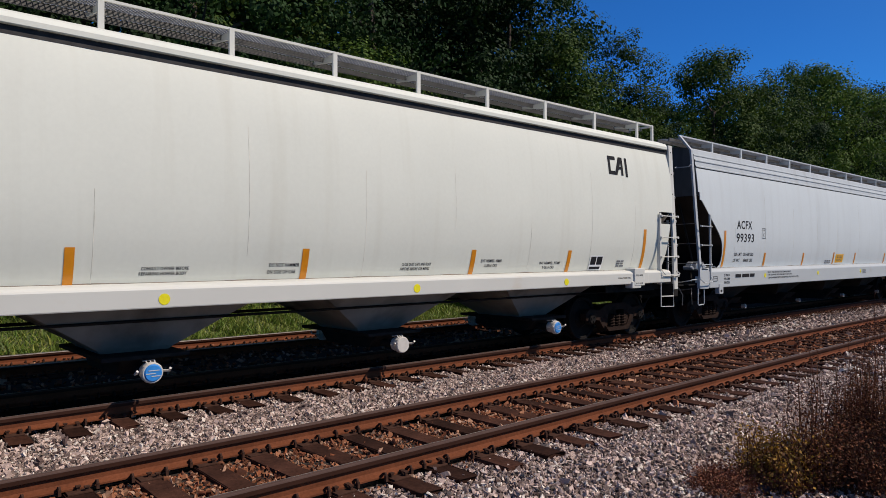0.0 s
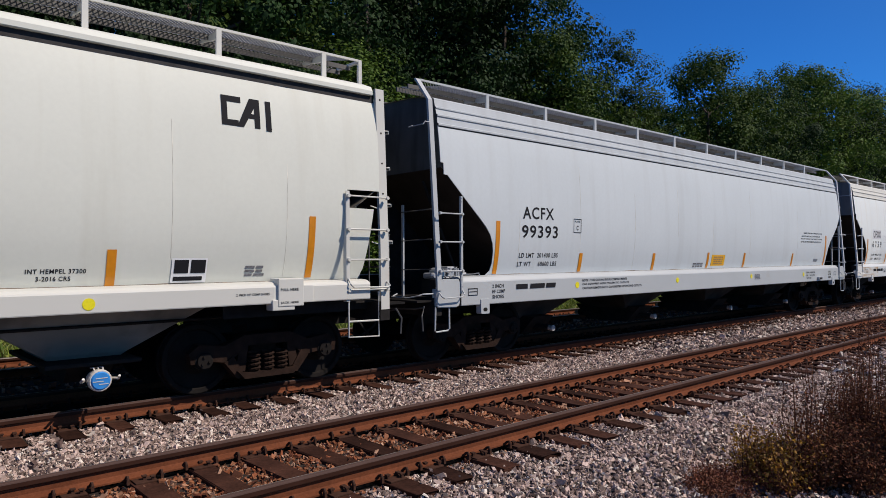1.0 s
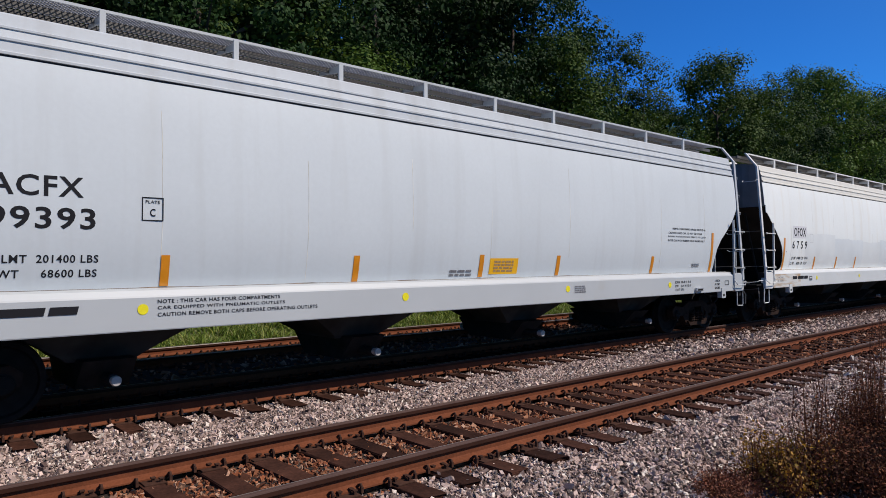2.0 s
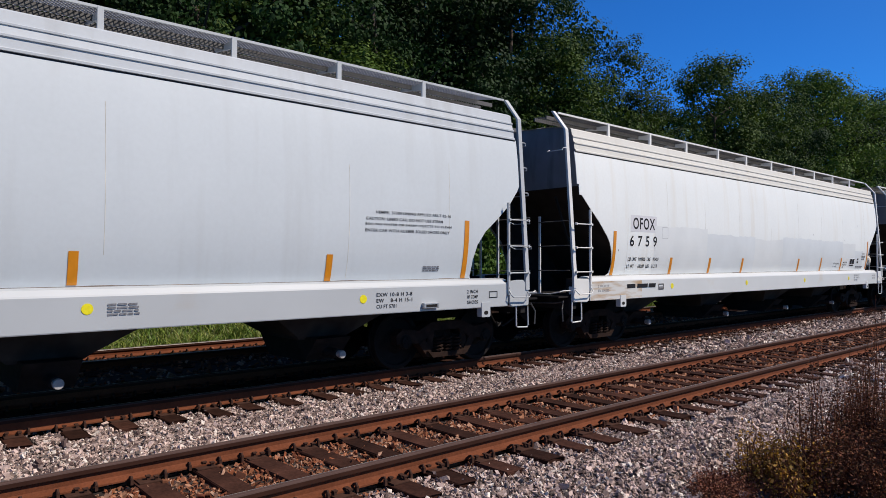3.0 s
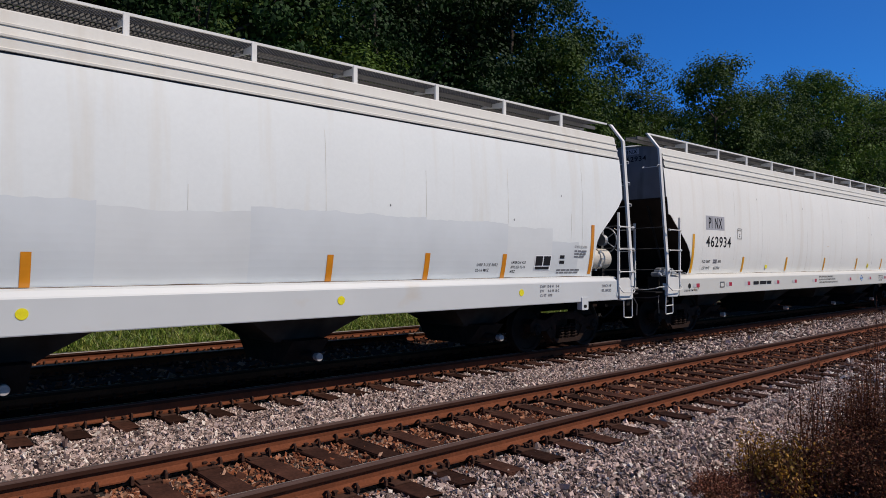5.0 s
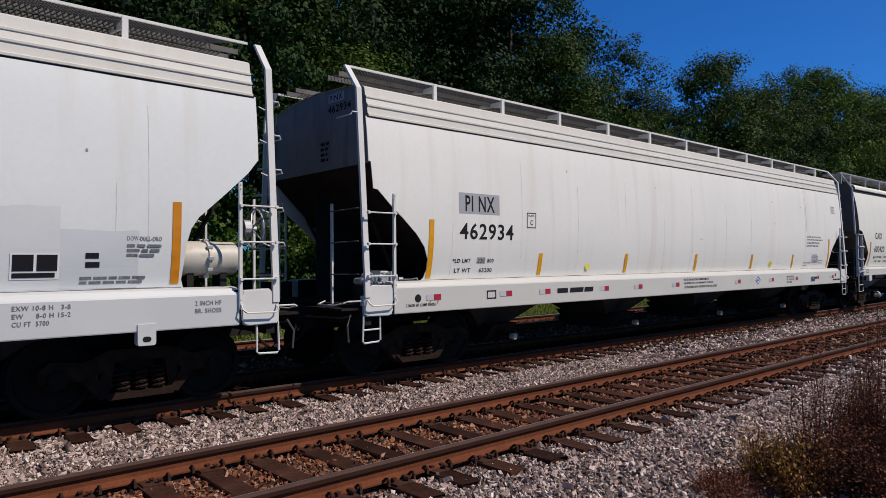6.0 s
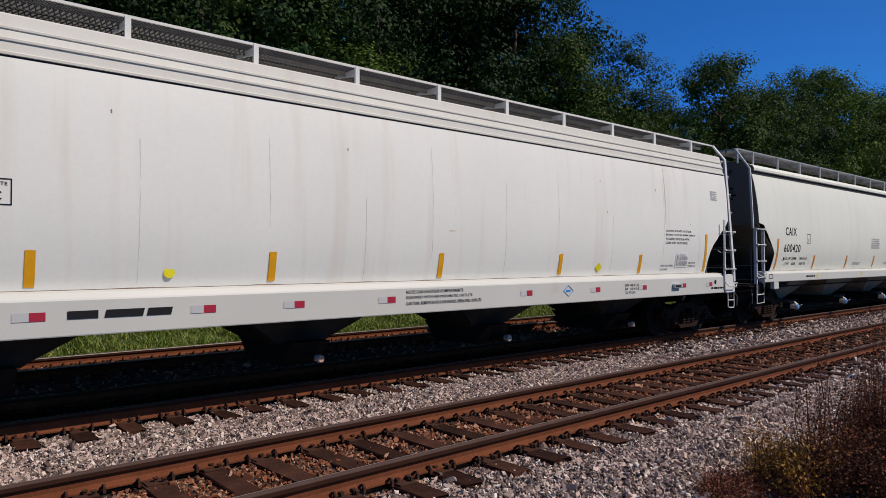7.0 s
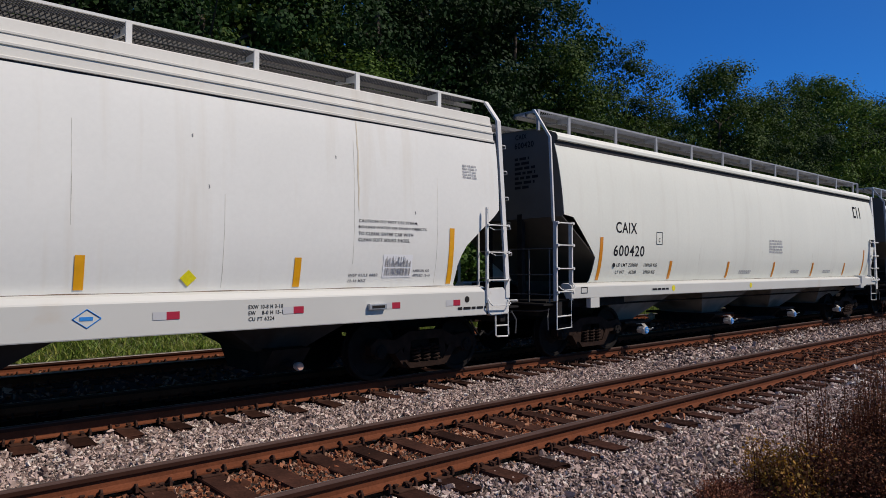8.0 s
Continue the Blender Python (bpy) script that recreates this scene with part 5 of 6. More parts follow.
def build_second():
    L = 18.35
    o = -15.1
    welds = [o + x for x in (17.2, 18.98, 20.9, 22.7, 24.4, 26.5, 29.7, 31.6)]
    c = hopper_car(ACF, L, M["white_cool"], M["sill_cool"], "cool light grey covered hopper car with ribbed eaves and sloped ends",
                   (3.5, 7.22, 11.05, 14.75), (M["cap_white"],), 1.5, 1.72, M["sill_cool"], welds, M["grating_pale"])
    for x, z0, z1 in ((16.64, 1.47, 2.38), (19.03, 1.47, 1.83), (21.7, 1.46, 1.83), (24.2, 1.48, 1.85), (26.2, 1.47, 1.84), (29.4, 1.46, 1.83), (31.98, 1.46, 2.4)):
        stripe(c, ACF, x + o, z0, z1, 0.10, M["orange"])
    seams(c, ACF, welds, 1.50, 3.5)
    words(c, ACF, "ACFX", o + 17.28, o + 18.15, 2.44, 2.66)
    words(c, ACF, "99393", o + 17.26, o + 18.27, 2.10, 2.33)
    words(c, ACF, "LD LMT  201400 LBS", o + 17.22, o + 18.31, 1.745, 1.83)
    words(c, ACF, "LT WT     68600 LBS", o + 17.20, o + 18.30, 1.59, 1.675)
    frame_box(c, ACF, o + 18.75, o + 18.99, 2.22, 2.49, 0.012)
    words(c, ACF, "PLATE", o + 18.79, o + 18.95, 2.42, 2.455)
    words(c, ACF, "C", o + 18.84, o + 18.90, 2.27, 2.36)
    decal(c, ACF, "placard", M["sign_yellow"], (o + 24.4, o + 25.1, 1.52, 1.79), lift=0.002, label="orange yellow placard")
    bars(c, ACF, o + 24.5, o + 25.0, 1.56, 1.75, 4, M["rust_run"], seed=8)
    words(c, ACF, "HEMPEL 37300 LINING APPLIED ARI-T 02-16", o + 30.15, o + 31.62, 2.43, 2.475)
    words(c, ACF, "CAUTION: LINED CAR. DO NOT USE STEAM", o + 29.98, o + 31.45, 2.335, 2.38)
    words(c, ACF, "BOILING WATER OR SHARP OBJECTS TO CLEAN", o + 29.97, o + 31.64, 2.25, 2.295)
    words(c, ACF, "ENTER CAR WITH RUBBER SOLED SHOES ONLY", o + 29.97, o + 31.60, 2.165, 2.21)
    bars(c, ACF, o + 31.1, o + 31.45, 1.58, 1.66, 3, seed=12)
    bars(c, ACF, o + 23.5, o + 24.0, 1.50, 1.60, 2, seed=13)
    frame_box(c, ACF, o + 15.83, o + 16.05, 1.13, 1.25, 0.014, flat=SY)
    decal(c, ACF, "marking", M["black_paint"], (o + 15.86, o + 16.03, 1.19, 1.2), flat=SY, lift=0.006, rows=1)
    for i, w in enumerate(("2 INCH", "HF COMP", "SHOES")):
        words(c, ACF, w, o + 16.40, o + 16.68 + (0.03 if i == 1 else 0), 1.24 - i * 0.09, 1.30 - i * 0.09, flat=SY)
    name_bars(c, o + 17.00, 1.20)
    disc(c, "yellow_dot", M["yellow"], o + 18.74, SY, 1.22, 0.06, "round yellow decal")
    words(c, ACF, "NOTE : THIS CAR HAS FOUR COMPARTMENTS", o + 18.90, o + 20.43, 1.28, 1.325, flat=SY)
    words(c, ACF, "CAR EQUIPPED WITH PNEUMATIC OUTLETS", o + 18.90, o + 20.50, 1.205, 1.25, flat=SY)
    words(c, ACF, "CAUTION REMOVE BOTH CAPS BEFORE OPERATING OUTLETS", o + 18.90, o + 20.98, 1.13, 1.175, flat=SY)
    disc(c, "yellow_dot", M["yellow"], o + 22.48, SY, 1.22, 0.06, "round yellow decal")
    disc(c, "yellow_dot", M["yellow"], o + 26.31, SY, 1.22, 0.06, "round yellow decal")
    bars(c, ACF, o + 26.51, o + 26.86, 1.14, 1.27, 4, flat=SY, seed=20)
    disc(c, "yellow_dot", M["yellow"], o + 29.88, SY, 1.2, 0.06, "round yellow decal")
    for i, w in enumerate(("EXW 10-8 H 3-8", "EW    8-4 H 15-1", "CU FT 5701")):
        words(c, ACF, w, o + 30.11, o + 30.77 - (0.3 if i == 2 else 0), 1.225 - i * 0.085, 1.28 - i * 0.085, flat=SY)
    for i, w in enumerate(("2 INCH", "HF COMP", "SHOES")):
        words(c, ACF, w, o + 31.91, o + 32.15, 1.22 - i * 0.085, 1.275 - i * 0.085, flat=SY)
    frame_box(c, ACF, o + 32.41, o + 32.61, 1.13, 1.24, 0.014, flat=SY)
    handle(c, o + 31.11, 1.06)
    end_words(c, ("ACFX", 0.58, 0.42, 4.01, 0.11), ("99393", 0.60, 0.5, 3.83, 0.11))
    valve(c, 0.5)
    return c


def name_bars(c, x, z):
    """The builder's name plate lettering as plain bars."""
    for x0, w in ((0, 0.30), (0.36, 0.40), (0.80, 0.27)):
        bm = bmesh.new()
        s = 0.02 if x0 else 0
        bm.faces.new([bm.verts.new((x + x0 + d, SY - 0.006, zz)) for d, zz in ((0, z), (w, z), (w + s, z + 0.085), (s, z + 0.085))])
        part("marking", bm, M["black_paint"], c)


def handle(c, x, z):
    bm = bmesh.new()
    soft_box(bm, x - 0.15, x + 0.15, -1.66, -1.60, z - 0.04, z + 0.045, 0.01)
    part("pull_handle", bm, M["galvanised"], c, "galvanised pull bracket")
    bm = bmesh.new()
    box(bm, x - 0.11, x + 0.11, -1.664, -1.659, z - 0.02, z + 0.02)
    part("pull_slot", bm, M["dark_steel"], c)


def end_words(c, *lines):
    """Marks on the shaded end sheet that faces ahead: words, start and width across, height."""
    for body, y, w, z, h in lines:
        co, faces = glyphs(body)
        bm = bmesh.new()
        vs = [bm.verts.new((0.262, y - p * w, z + q * h)) for p, q in co]
        for f in faces:
            bm.faces.new([vs[i] for i in f])
        part("lettering", bm, M["black_paint"], c)


def end_bars(c, y0, y1, z0, z1, lines, seed):
    """Small writing on the end sheet, as plain bars."""
    rng = random.Random(seed)
    h = (z1 - z0) / (lines * 1.8 - 0.8)
    for i in range(lines):
        zt = z1 - i * h * 1.8
        bm = bmesh.new()
        y, stop = y0, y1 + rng.uniform(0, 0.4) * (y0 - y1)
        while y > stop + 0.03:
            w = min(rng.uniform(1.5, 4.0) * h, y - stop)
            bm.faces.new([bm.verts.new((0.262, *p)) for p in ((y, zt - h), (y - w, zt - h), (y - w, zt), (y, zt))])
            y -= w + h * 0.8
        part("marking", bm, M["black_paint"], c)


def valve(c, x):
    """Brake control valve on its pipe bracket in the open end."""
    bm = bmesh.new()
    box(bm, x - 0.25, x + 0.42, -1.28, -1.0, 1.13, 1.40)
    part("valve_bracket", bm, M["dark_steel"], c)
    bm = bmesh.new()
    soft_box(bm, x + 0.02, x + 0.18, -1.34, -1.05, 1.40, 1.61, 0.02)
    turned(bm, (x - 0.10, -1.12, 1.50), (x - 0.10, -1.37, 1.50), [(0, 0.09), (0.5, 0.09), (0.55, 0.07), (0.9, 0.07), (1, 0.05)], 12)
    turned(bm, (x - 0.26, -1.12, 1.46), (x - 0.26, -1.35, 1.46), [(0, 0.055), (0.8, 0.055), (1, 0.03)], 10)
    for k in range(4):
        soft_box(bm, x + 0.20 + 0.045 * k, x + 0.225 + 0.045 * k, -1.36 + 0.01 * k, -1.08, 1.41, 1.60 - 0.025 * k, 0.008)
    soft_box(bm, x - 0.02, x + 0.06, -1.38, -1.30, 1.50, 1.56, 0.015)
    for bx_, bz in ((0.05, 1.44), (0.15, 1.44), (0.05, 1.57), (0.15, 1.57), (-0.15, 1.56), (-0.05, 1.44), (-0.16, 1.44)):
        turned(bm, (x + bx_, -1.33, bz), (x + bx_, -1.385, bz), [(0, 0.018), (0.7, 0.018), (1, 0.012)], 8)
    part("brake_valve", bm, M["galvanised"], c, "grey cast brake valve")
    bm = bmesh.new()
    tube(bm, [(x + 0.38, -1.25, 1.49), (x + 0.5, -1.27, 1.47), (x + 0.58, -1.33, 1.47), (x + 0.64, -1.44, 1.49), (x + 0.66, -1.46, 1.42)], 0.011, 6)
    tube(bm, [(x - 0.30, -1.3, 1.43), (x - 0.05, -1.36, 1.425), (x + 0.3, -1.37, 1.43)], 0.012, 6)
    turned(bm, (x + 0.40, -1.28, 1.48), (x + 0.48, -1.28, 1.48), [(0, 0.03), (1, 0.03)], 10)
    part("valve_pipe", bm, M["galvanised"], c)


def streak(c, style, x, z0, z1, w, mat, seed):
    """A run-down or smear with a ragged, tapering outline."""
    rng = random.Random(seed)
    bm = bmesh.new()
    rows = []
    for i in range(13):
        z = z0 + (z1 - z0) * i / 12
        k = w * (0.25 + 0.75 * math.sin(math.pi * (0.08 + 0.84 * i / 12))) * rng.uniform(0.6, 1.2)
        d = rng.uniform(-0.3, 0.3) * w
        y = side_y(style, min(z, style["hw"][0][-1])) - 0.0008
        rows.append([(x + d - k / 2, y, z), (x + d + k / 2, y, z)])
    grid(bm, rows)
    part("stain", bm, mat, c)


def air_tank(c, L):
    bm = bmesh.new()
    x0, x1 = L - 1.28, L - 0.31
    turned(bm, (x0, -1.18, 1.80), (x1, -1.18, 1.80), [(0, 0.02), (0.03, 0.12), (0.1, 0.20), (0.16, 0.215), (0.5, 0.215), (0.505, 0.235), (0.535, 0.235), (0.54, 0.215), (0.9, 0.21), (0.97, 0.14), (1, 0.03)], 24)
    tank = smooth(part("air_tank", bm, M["tank_paint"], c, "grimy cream cylindrical brake air tank"), 40)
    xm = x0 + 0.52 * (x1 - x0)
    for k in range(10):
        a = k * math.pi / 5
        bm = bmesh.new()
        soft_box(bm, xm - 0.035, xm + 0.035, -1.18 + 0.235 * math.cos(a) - 0.02, -1.18 + 0.235 * math.cos(a) + 0.02, 1.80 + 0.235 * math.sin(a) - 0.02, 1.80 + 0.235 * math.sin(a) + 0.02, 0.005)
        part("clamp_lug", bm, M["galvanised"], tank)
    bm = bmesh.new()
    box(bm, x0 + 0.25, x0 + 0.33, -1.3, -1.05, 1.12, 1.62)
    part("tank_bracket", bm, M["dark_steel"], c)
    bm = bmesh.new()
    box(bm, x1 - 0.3, x1 - 0.22, -1.3, -1.05, 1.12, 1.62)
    part("tank_bracket", bm, M["dark_steel"], c)
    bm = bmesh.new()
    pts = [(L + 0.02, -0.95 + 0.27 * math.cos(a), 2.2 + 0.27 * math.sin(a)) for a in np.linspace(0, 2 * math.pi, 25)]
    tube(bm, pts, 0.016, 6)
    for k in range(5):
        a = k * 1.2566
        tube(bm, [(L - 0.02, -0.95, 2.2), (L + 0.02, -0.95 + 0.27 * math.cos(a), 2.2 + 0.27 * math.sin(a))], 0.012, 5)
    turned(bm, (L - 0.16, -0.95, 2.2), (L + 0.04, -0.95, 2.2), [(0, 0.12), (0.5, 0.12), (0.55, 0.04), (1, 0.04)], 14)
    part("brake_wheel", bm, M["galvanised"], c, "round hand brake wheel")


def brushed_patch(c, style, mat, x0, x1, z0, z1):
    """A rolled-on patch of paint whose upper edge wanders."""
    rng = random.Random(round(x0 * 100))
    n = max(6, int((x1 - x0) / 0.07))
    tops, drift = [], 0.0
    for i in range(n + 1):
        drift = 0.7 * drift + rng.uniform(-0.014, 0.014)
        tops.append(z1 + drift)
    rows = []
    for j in range(11):
        row = []
        for i in range(n + 1):
            z = z0 + (tops[i] - z0) * j / 10
            row.append((x0 + (x1 - x0) * i / n, side_y(style, z) - 0.002, z))
        rows.append(row)
    bm = bmesh.new()
    grid(bm, rows)
    part("repainted_patch", bm, mat, c, "grey touch-up paint")


def build_third():
    L = 18.1
    o = -34.7
    welds = [o + x for x in (36.62, 38.2, 39.9, 41.7, 43.6, 45.5, 47.3, 49.15, 50.9, 51.25)]
    c = hopper_car(ACF_THIRD, L, M["white_worn"], M["sill_bright"], "worn light grey covered hopper car with touched-up paint along its flank",
                   (3.37, 7.13, 10.95, 14.7), (M["cap_white"],), 1.5, 1.83, M["trim_white"], welds, M["grating"], pads=1.60)
    for x, z0, z1 in ((36.15, 1.46, 2.36), (38.4, 1.46, 1.83), (40.2, 1.46, 1.83), (41.95, 1.46, 1.83), (45.6, 1.46, 1.83), (47.36, 1.44, 1.87), (49.1, 1.44, 1.87), (51.57, 1.5, 2.46)):
        stripe(c, ACF, x + o, z0, z1, 0.10, M["orange"])
    seams(c, ACF, welds, 1.50, 3.55)
    # repainted band along the lower flank, with stepped upper edge
    for x0, x1, zt in ((37.66, 40.0, 2.52), (40.0, 42.6, 2.40), (42.6, 44.4, 2.34), (44.4, 47.3, 2.42), (47.3, 49.15, 2.40), (49.15, 50.35, 2.36), (50.35, 51.15, 2.1)):
        brushed_patch(c, ACF, M["patch_pale"] if x0 in (37.66, 42.6, 49.15) else M["patch"], o + x0, o + x1, 1.47, zt)
    decal(c, ACF, "plate_patch", M["plate_pale"], (o + 36.72, o + 37.72, 2.37, 2.72), lift=0.0015, label="pale grey patch")
    words(c, ACF, "OFOX", o + 36.80, o + 37.65, 2.42, 2.67)
    words(c, ACF, "6 7 5 9", o + 36.70, o + 37.74, 2.06, 2.29)
    words(c, ACF, "LD LMT  199800  LBS   90400", o + 36.68, o + 37.86, 1.75, 1.83)
    words(c, ACF, "LT WT     68200  LBS   31218", o + 36.66, o + 37.84, 1.60, 1.68)
    frame_box(c, ACF, o + 37.95, o + 38.19, 2.25, 2.5, 0.006, mat=M["worn_stencil"])
    for i, w in enumerate(("2 INCH HF", "BR. SHOES")):
        words(c, ACF, w, o + 35.45, o + 35.82, 1.23 - i * 0.09, 1.28 - i * 0.09, M["faded"], flat=SY)
    name_bars(c, o + 36.45, 1.19)
    frame_box(c, ACF, o + 37.65, o + 37.86, 1.13, 1.26, 0.02, flat=SY)
    decal(c, ACF, "marking", M["faded"], (o + 37.67, o + 37.84, 1.15, 1.20), flat=SY, lift=0.005, rows=1)
    for x in (38.22, 41.9, 45.7, 49.4):
        disc(c, "yellow_dot", M["yellow"], o + x, SY, 1.20, 0.06, "round yellow decal")
    words(c, ACF, "INSP RULE 88B2", o + 48.45, o + 48.95, 1.66, 1.71)
    words(c, ACF, "02-16 MRZ", o + 48.43, o + 48.75, 1.57, 1.62)
    for i, w in enumerate(("AMERON 420", "APPLIED 02-16", "MRZ")):
        words(c, ACF, w, o + 49.28, o + 49.66 - (0.25 if i == 2 else 0), 1.70 - i * 0.08, 1.75 - i * 0.08)
    decal(c, ACF, "stencil_panel", M["paper"], (o + 49.9, o + 50.35, 1.58, 1.86), lift=0.007)
    decal(c, ACF, "stencil_panel", M["black_paint"], (o + 49.92, o + 50.11, 1.67, 1.84), lift=0.011)
    decal(c, ACF, "stencil_panel", M["black_paint"], (o + 50.14, o + 50.33, 1.67, 1.84), lift=0.011)
    decal(c, ACF, "stencil_panel", M["black_paint"], (o + 49.92, o + 50.31, 1.60, 1.65), lift=0.011)
    bars(c, ACF, o + 50.6, o + 50.75, 1.70, 1.86, 2, M["black_paint"], seed=31)
    words(c, ACF, "DOW-DULL-ORO", o + 51.02, o + 51.4, 2.0, 2.05, M["faded"])
    bars(c, ACF, o + 51.02, o + 51.4, 1.82, 1.96, 3, seed=32)
    bars(c, ACF, o + 50.55, o + 51.3, 1.52, 1.6, 2, seed=33)
    for i, w in enumerate(("EXW 10-8 H   3-8", "EW     8-0 H 15-2", "CU FT  5700")):
        words(c, ACF, w, o + 49.9, o + 50.43 - (0.2 if i == 2 else 0), 1.27 - i * 0.08, 1.32 - i * 0.08, M["faded"], flat=SY)
    for i, w in enumerate(("2 INCH HF", "BR. SHOES")):
        words(c, ACF, w, o + 51.75, o + 52.07, 1.24 - i * 0.09, 1.295 - i * 0.09, M["faded"], flat=SY)
    bm = bmesh.new()
    prism(bm, [(-1.603, 0.98), (-1.603, 1.347), (-1.59, 1.347), (-1.59, 0.98)], 0.52, 2.3)
    part("rusty_sill_plate", bm, M["sill_rust"], c, "rust-stained end of the sill")
    for i, (x, z) in enumerate(((46.6, 2.55), (49.3, 2.45), (50.6, 2.95), (36.3, 1.95), (39.9, 2.15), (40.2, 2.2))):
        streak(c, ACF, o + x, z, z + 0.04, 0.03, M["faded"], 60 + i)
    bm = bmesh.new()
    box(bm, 0.264, 0.275, 0.25, 0.86, 4.28, 4.45)
    part("plate_patch", bm, M["plate_grey"], c, "grey patch")
    end_words(c, ("OFOX", 0.80, 0.5, 4.31, 0.12), ("6759", 0.80, 0.55, 4.12, 0.12))
    air_tank(c, L)
    return c


def build_fourth():
    L = 19.2
    o = -54.12
    welds = [o + x for x in (55.95, 57.6, 59.2, 60.8, 62.3, 63.55, 65.2, 66.6, 68.3, 70.2, 71.75)]
    c = hopper_car(ACF_FOURTH, L, M["white_cream"], M["sill_white"], "cream white covered hopper car with red and silver sill reflectors",
                   (3.7, 7.66, 11.55, 15.45), (M["cap_white"], M["cap_pink"]), 1.45, 1.82, M["trim_white"], welds, M["grating"], pads=0)
    for x, z0, z1 in ((55.5, 1.48, 2.40), (58.13, 1.49, 1.88), (60.86, 1.5, 1.88), (63.75, 1.49, 1.88), (66.7, 1.5, 1.88), (69.33, 1.49, 1.88), (72.05, 1.49, 2.37)):
        stripe(c, ACF, x + o, z0, z1, 0.10, M["amber"])
    seams(c, ACF, welds, 1.50, 3.55)
    decal(c, ACF, "plate_patch", M["plate_grey"], (o + 56.08, o + 57.02, 2.52, 2.86), lift=0.0015, label="grey patch", rows=4)
    words(c, ACF, "PI NX", o + 56.22, o + 56.90, 2.56, 2.82)
    words(c, ACF, "462934", o + 56.10, o + 57.37, 2.10, 2.37)
    words(c, ACF, "*LD LMT            800", o + 55.98, o + 56.92, 1.72, 1.79)
    words(c, ACF, "LT WT     65200", o + 56.04, o + 56.90, 1.56, 1.63)
    decal(c, ACF, "plate_patch", M["plate_grey"], (o + 56.52, o + 56.72, 1.70, 1.81), lift=0.0015, rows=2)
    words(c, ACF, "220", o + 56.54, o + 56.70, 1.72, 1.79)
    frame_box(c, ACF, o + 57.72, o + 57.96, 2.33, 2.60, 0.012)
    words(c, ACF, "PLATE", o + 57.76, o + 57.92, 2.53, 2.565)
    words(c, ACF, "C", o + 57.81, o + 57.87, 2.38, 2.47)
    for x, z in ((59.55, 1.63),):
        disc(c, "yellow_dot", M["yellow"], o + x, side_y(ACF, z) - 0.004, z, 0.065, "round yellow decal")
    bm = bmesh.new()
    x, z = o + 67.88, 1.62
    bm.faces.new([bm.verts.new((a, side_y(ACF, b) - 0.012, b)) for a, b in ((x - 0.1, z), (x, z - 0.1), (x + 0.1, z), (x, z + 0.1))])
    part("yellow_diamond", bm, M["yellow"], c, "yellow diamond decal")
    for x in (55.46, 57.08, 58.1, 59.9, 61.1, 62.6, 65.6, 67.58, 69.2, 70.8, 72.0):
        decal(c, ACF, "silver_reflector", M["silver"], (o + x - 0.15, o + x, 1.15, 1.24), flat=SY, lift=0.005, rows=1)
        decal(c, ACF, "red_reflector", M["red"], (o + x, o + x + 0.15, 1.15, 1.24), flat=SY, lift=0.005, rows=1)
    words(c, ACF, "2 INCH HF COMP SHOES", o + 54.92, o + 55.5, 1.065, 1.11, flat=SY)
    disc(c, "sill_hole", M["dark_steel"], o + 55.15, SY, 1.19, 0.06)
    frame_box(c, ACF, o + 56.62, o + 56.84, 1.12, 1.26, 0.02, flat=SY)
    name_bars(c, o + 58.45, 1.155)
    for i, w in enumerate(("NOTE: CAR HAS FOUR COMPARTMENTS", "EQUIPPED WITH ARI PNEUMATIC OUTLETS", "CAUTION: REMOVE BOTH CAPS BEFORE OPERATING OUTLETS")):
        words(c, ACF, w, o + 62.95, o + 64.1 + 0.2 * i, 1.27 - i * 0.085, 1.32 - i * 0.085, flat=SY)
    for i, w in enumerate(("EXW 10-8 H 3-10", "EW    8-0 H 15-1", "CU FT 6224")):
        words(c, ACF, w, o + 68.58, o + 69.05 - (0.12 if i == 2 else 0), 1.23 - i * 0.075, 1.28 - i * 0.075, flat=SY)
    handle(c, o + 70.52, 1.19)
    disc(c, "sill_hole", M["dark_steel"], o + 72.3, SY, 1.24, 0.05)
    bars(c, ACF, o + 72.1, o + 72.75, 1.08, 1.12, 1, M["black_paint"], flat=SY, seed=7)
    for i, w in enumerate(("CAUTION: DO NOT USE STEAM,", "BOILING WATER OR SHARP OBJECTS", "TO CLEAN. ENTER CAR WITH", "CLEAN SOFT SOLED SHOES.")):
        words(c, ACF, w, o + 70.27, o + 71.52 - (0, 0.0, 0.26, 0.32)[i] - (0.17 if i == 0 else 0), 2.385 - i * 0.088, 2.435 - i * 0.088)
    bars(c, ACF, o + 72.3, o + 72.62, 3.2, 3.42, 5, M["worn_stencil"], seed=9)
    decal(c, ACF, "bar_label", M["paper"], (o + 70.73, o + 71.27, 1.60, 1.94), lift=0.006, label="white bar label", rows=3)
    rng = random.Random(3)
    bm = bmesh.new()
    x = o + 70.76
    while x < o + 71.23:
        w = rng.uniform(0.003, 0.01)
        for za, zb in ((1.63, 1.74), (1.76, 1.76 + rng.uniform(0.05, 0.16))):
            bm.faces.new([bm.verts.new((a, side_y(ACF, b) - 0.012, b)) for a, b in ((x, za), (x + w, za), (x + w, zb), (x, zb))])
        x += w + rng.uniform(0.004, 0.012)
    part("bar_pattern", bm, M["faded"], c)
    words(c, ACF, "INSP RULE 88B2", o + 70.15, o + 70.65, 1.62, 1.66, M["faded"])
    words(c, ACF, "12-16 MRZ", o + 70.15, o + 70.45, 1.54, 1.58, M["faded"])
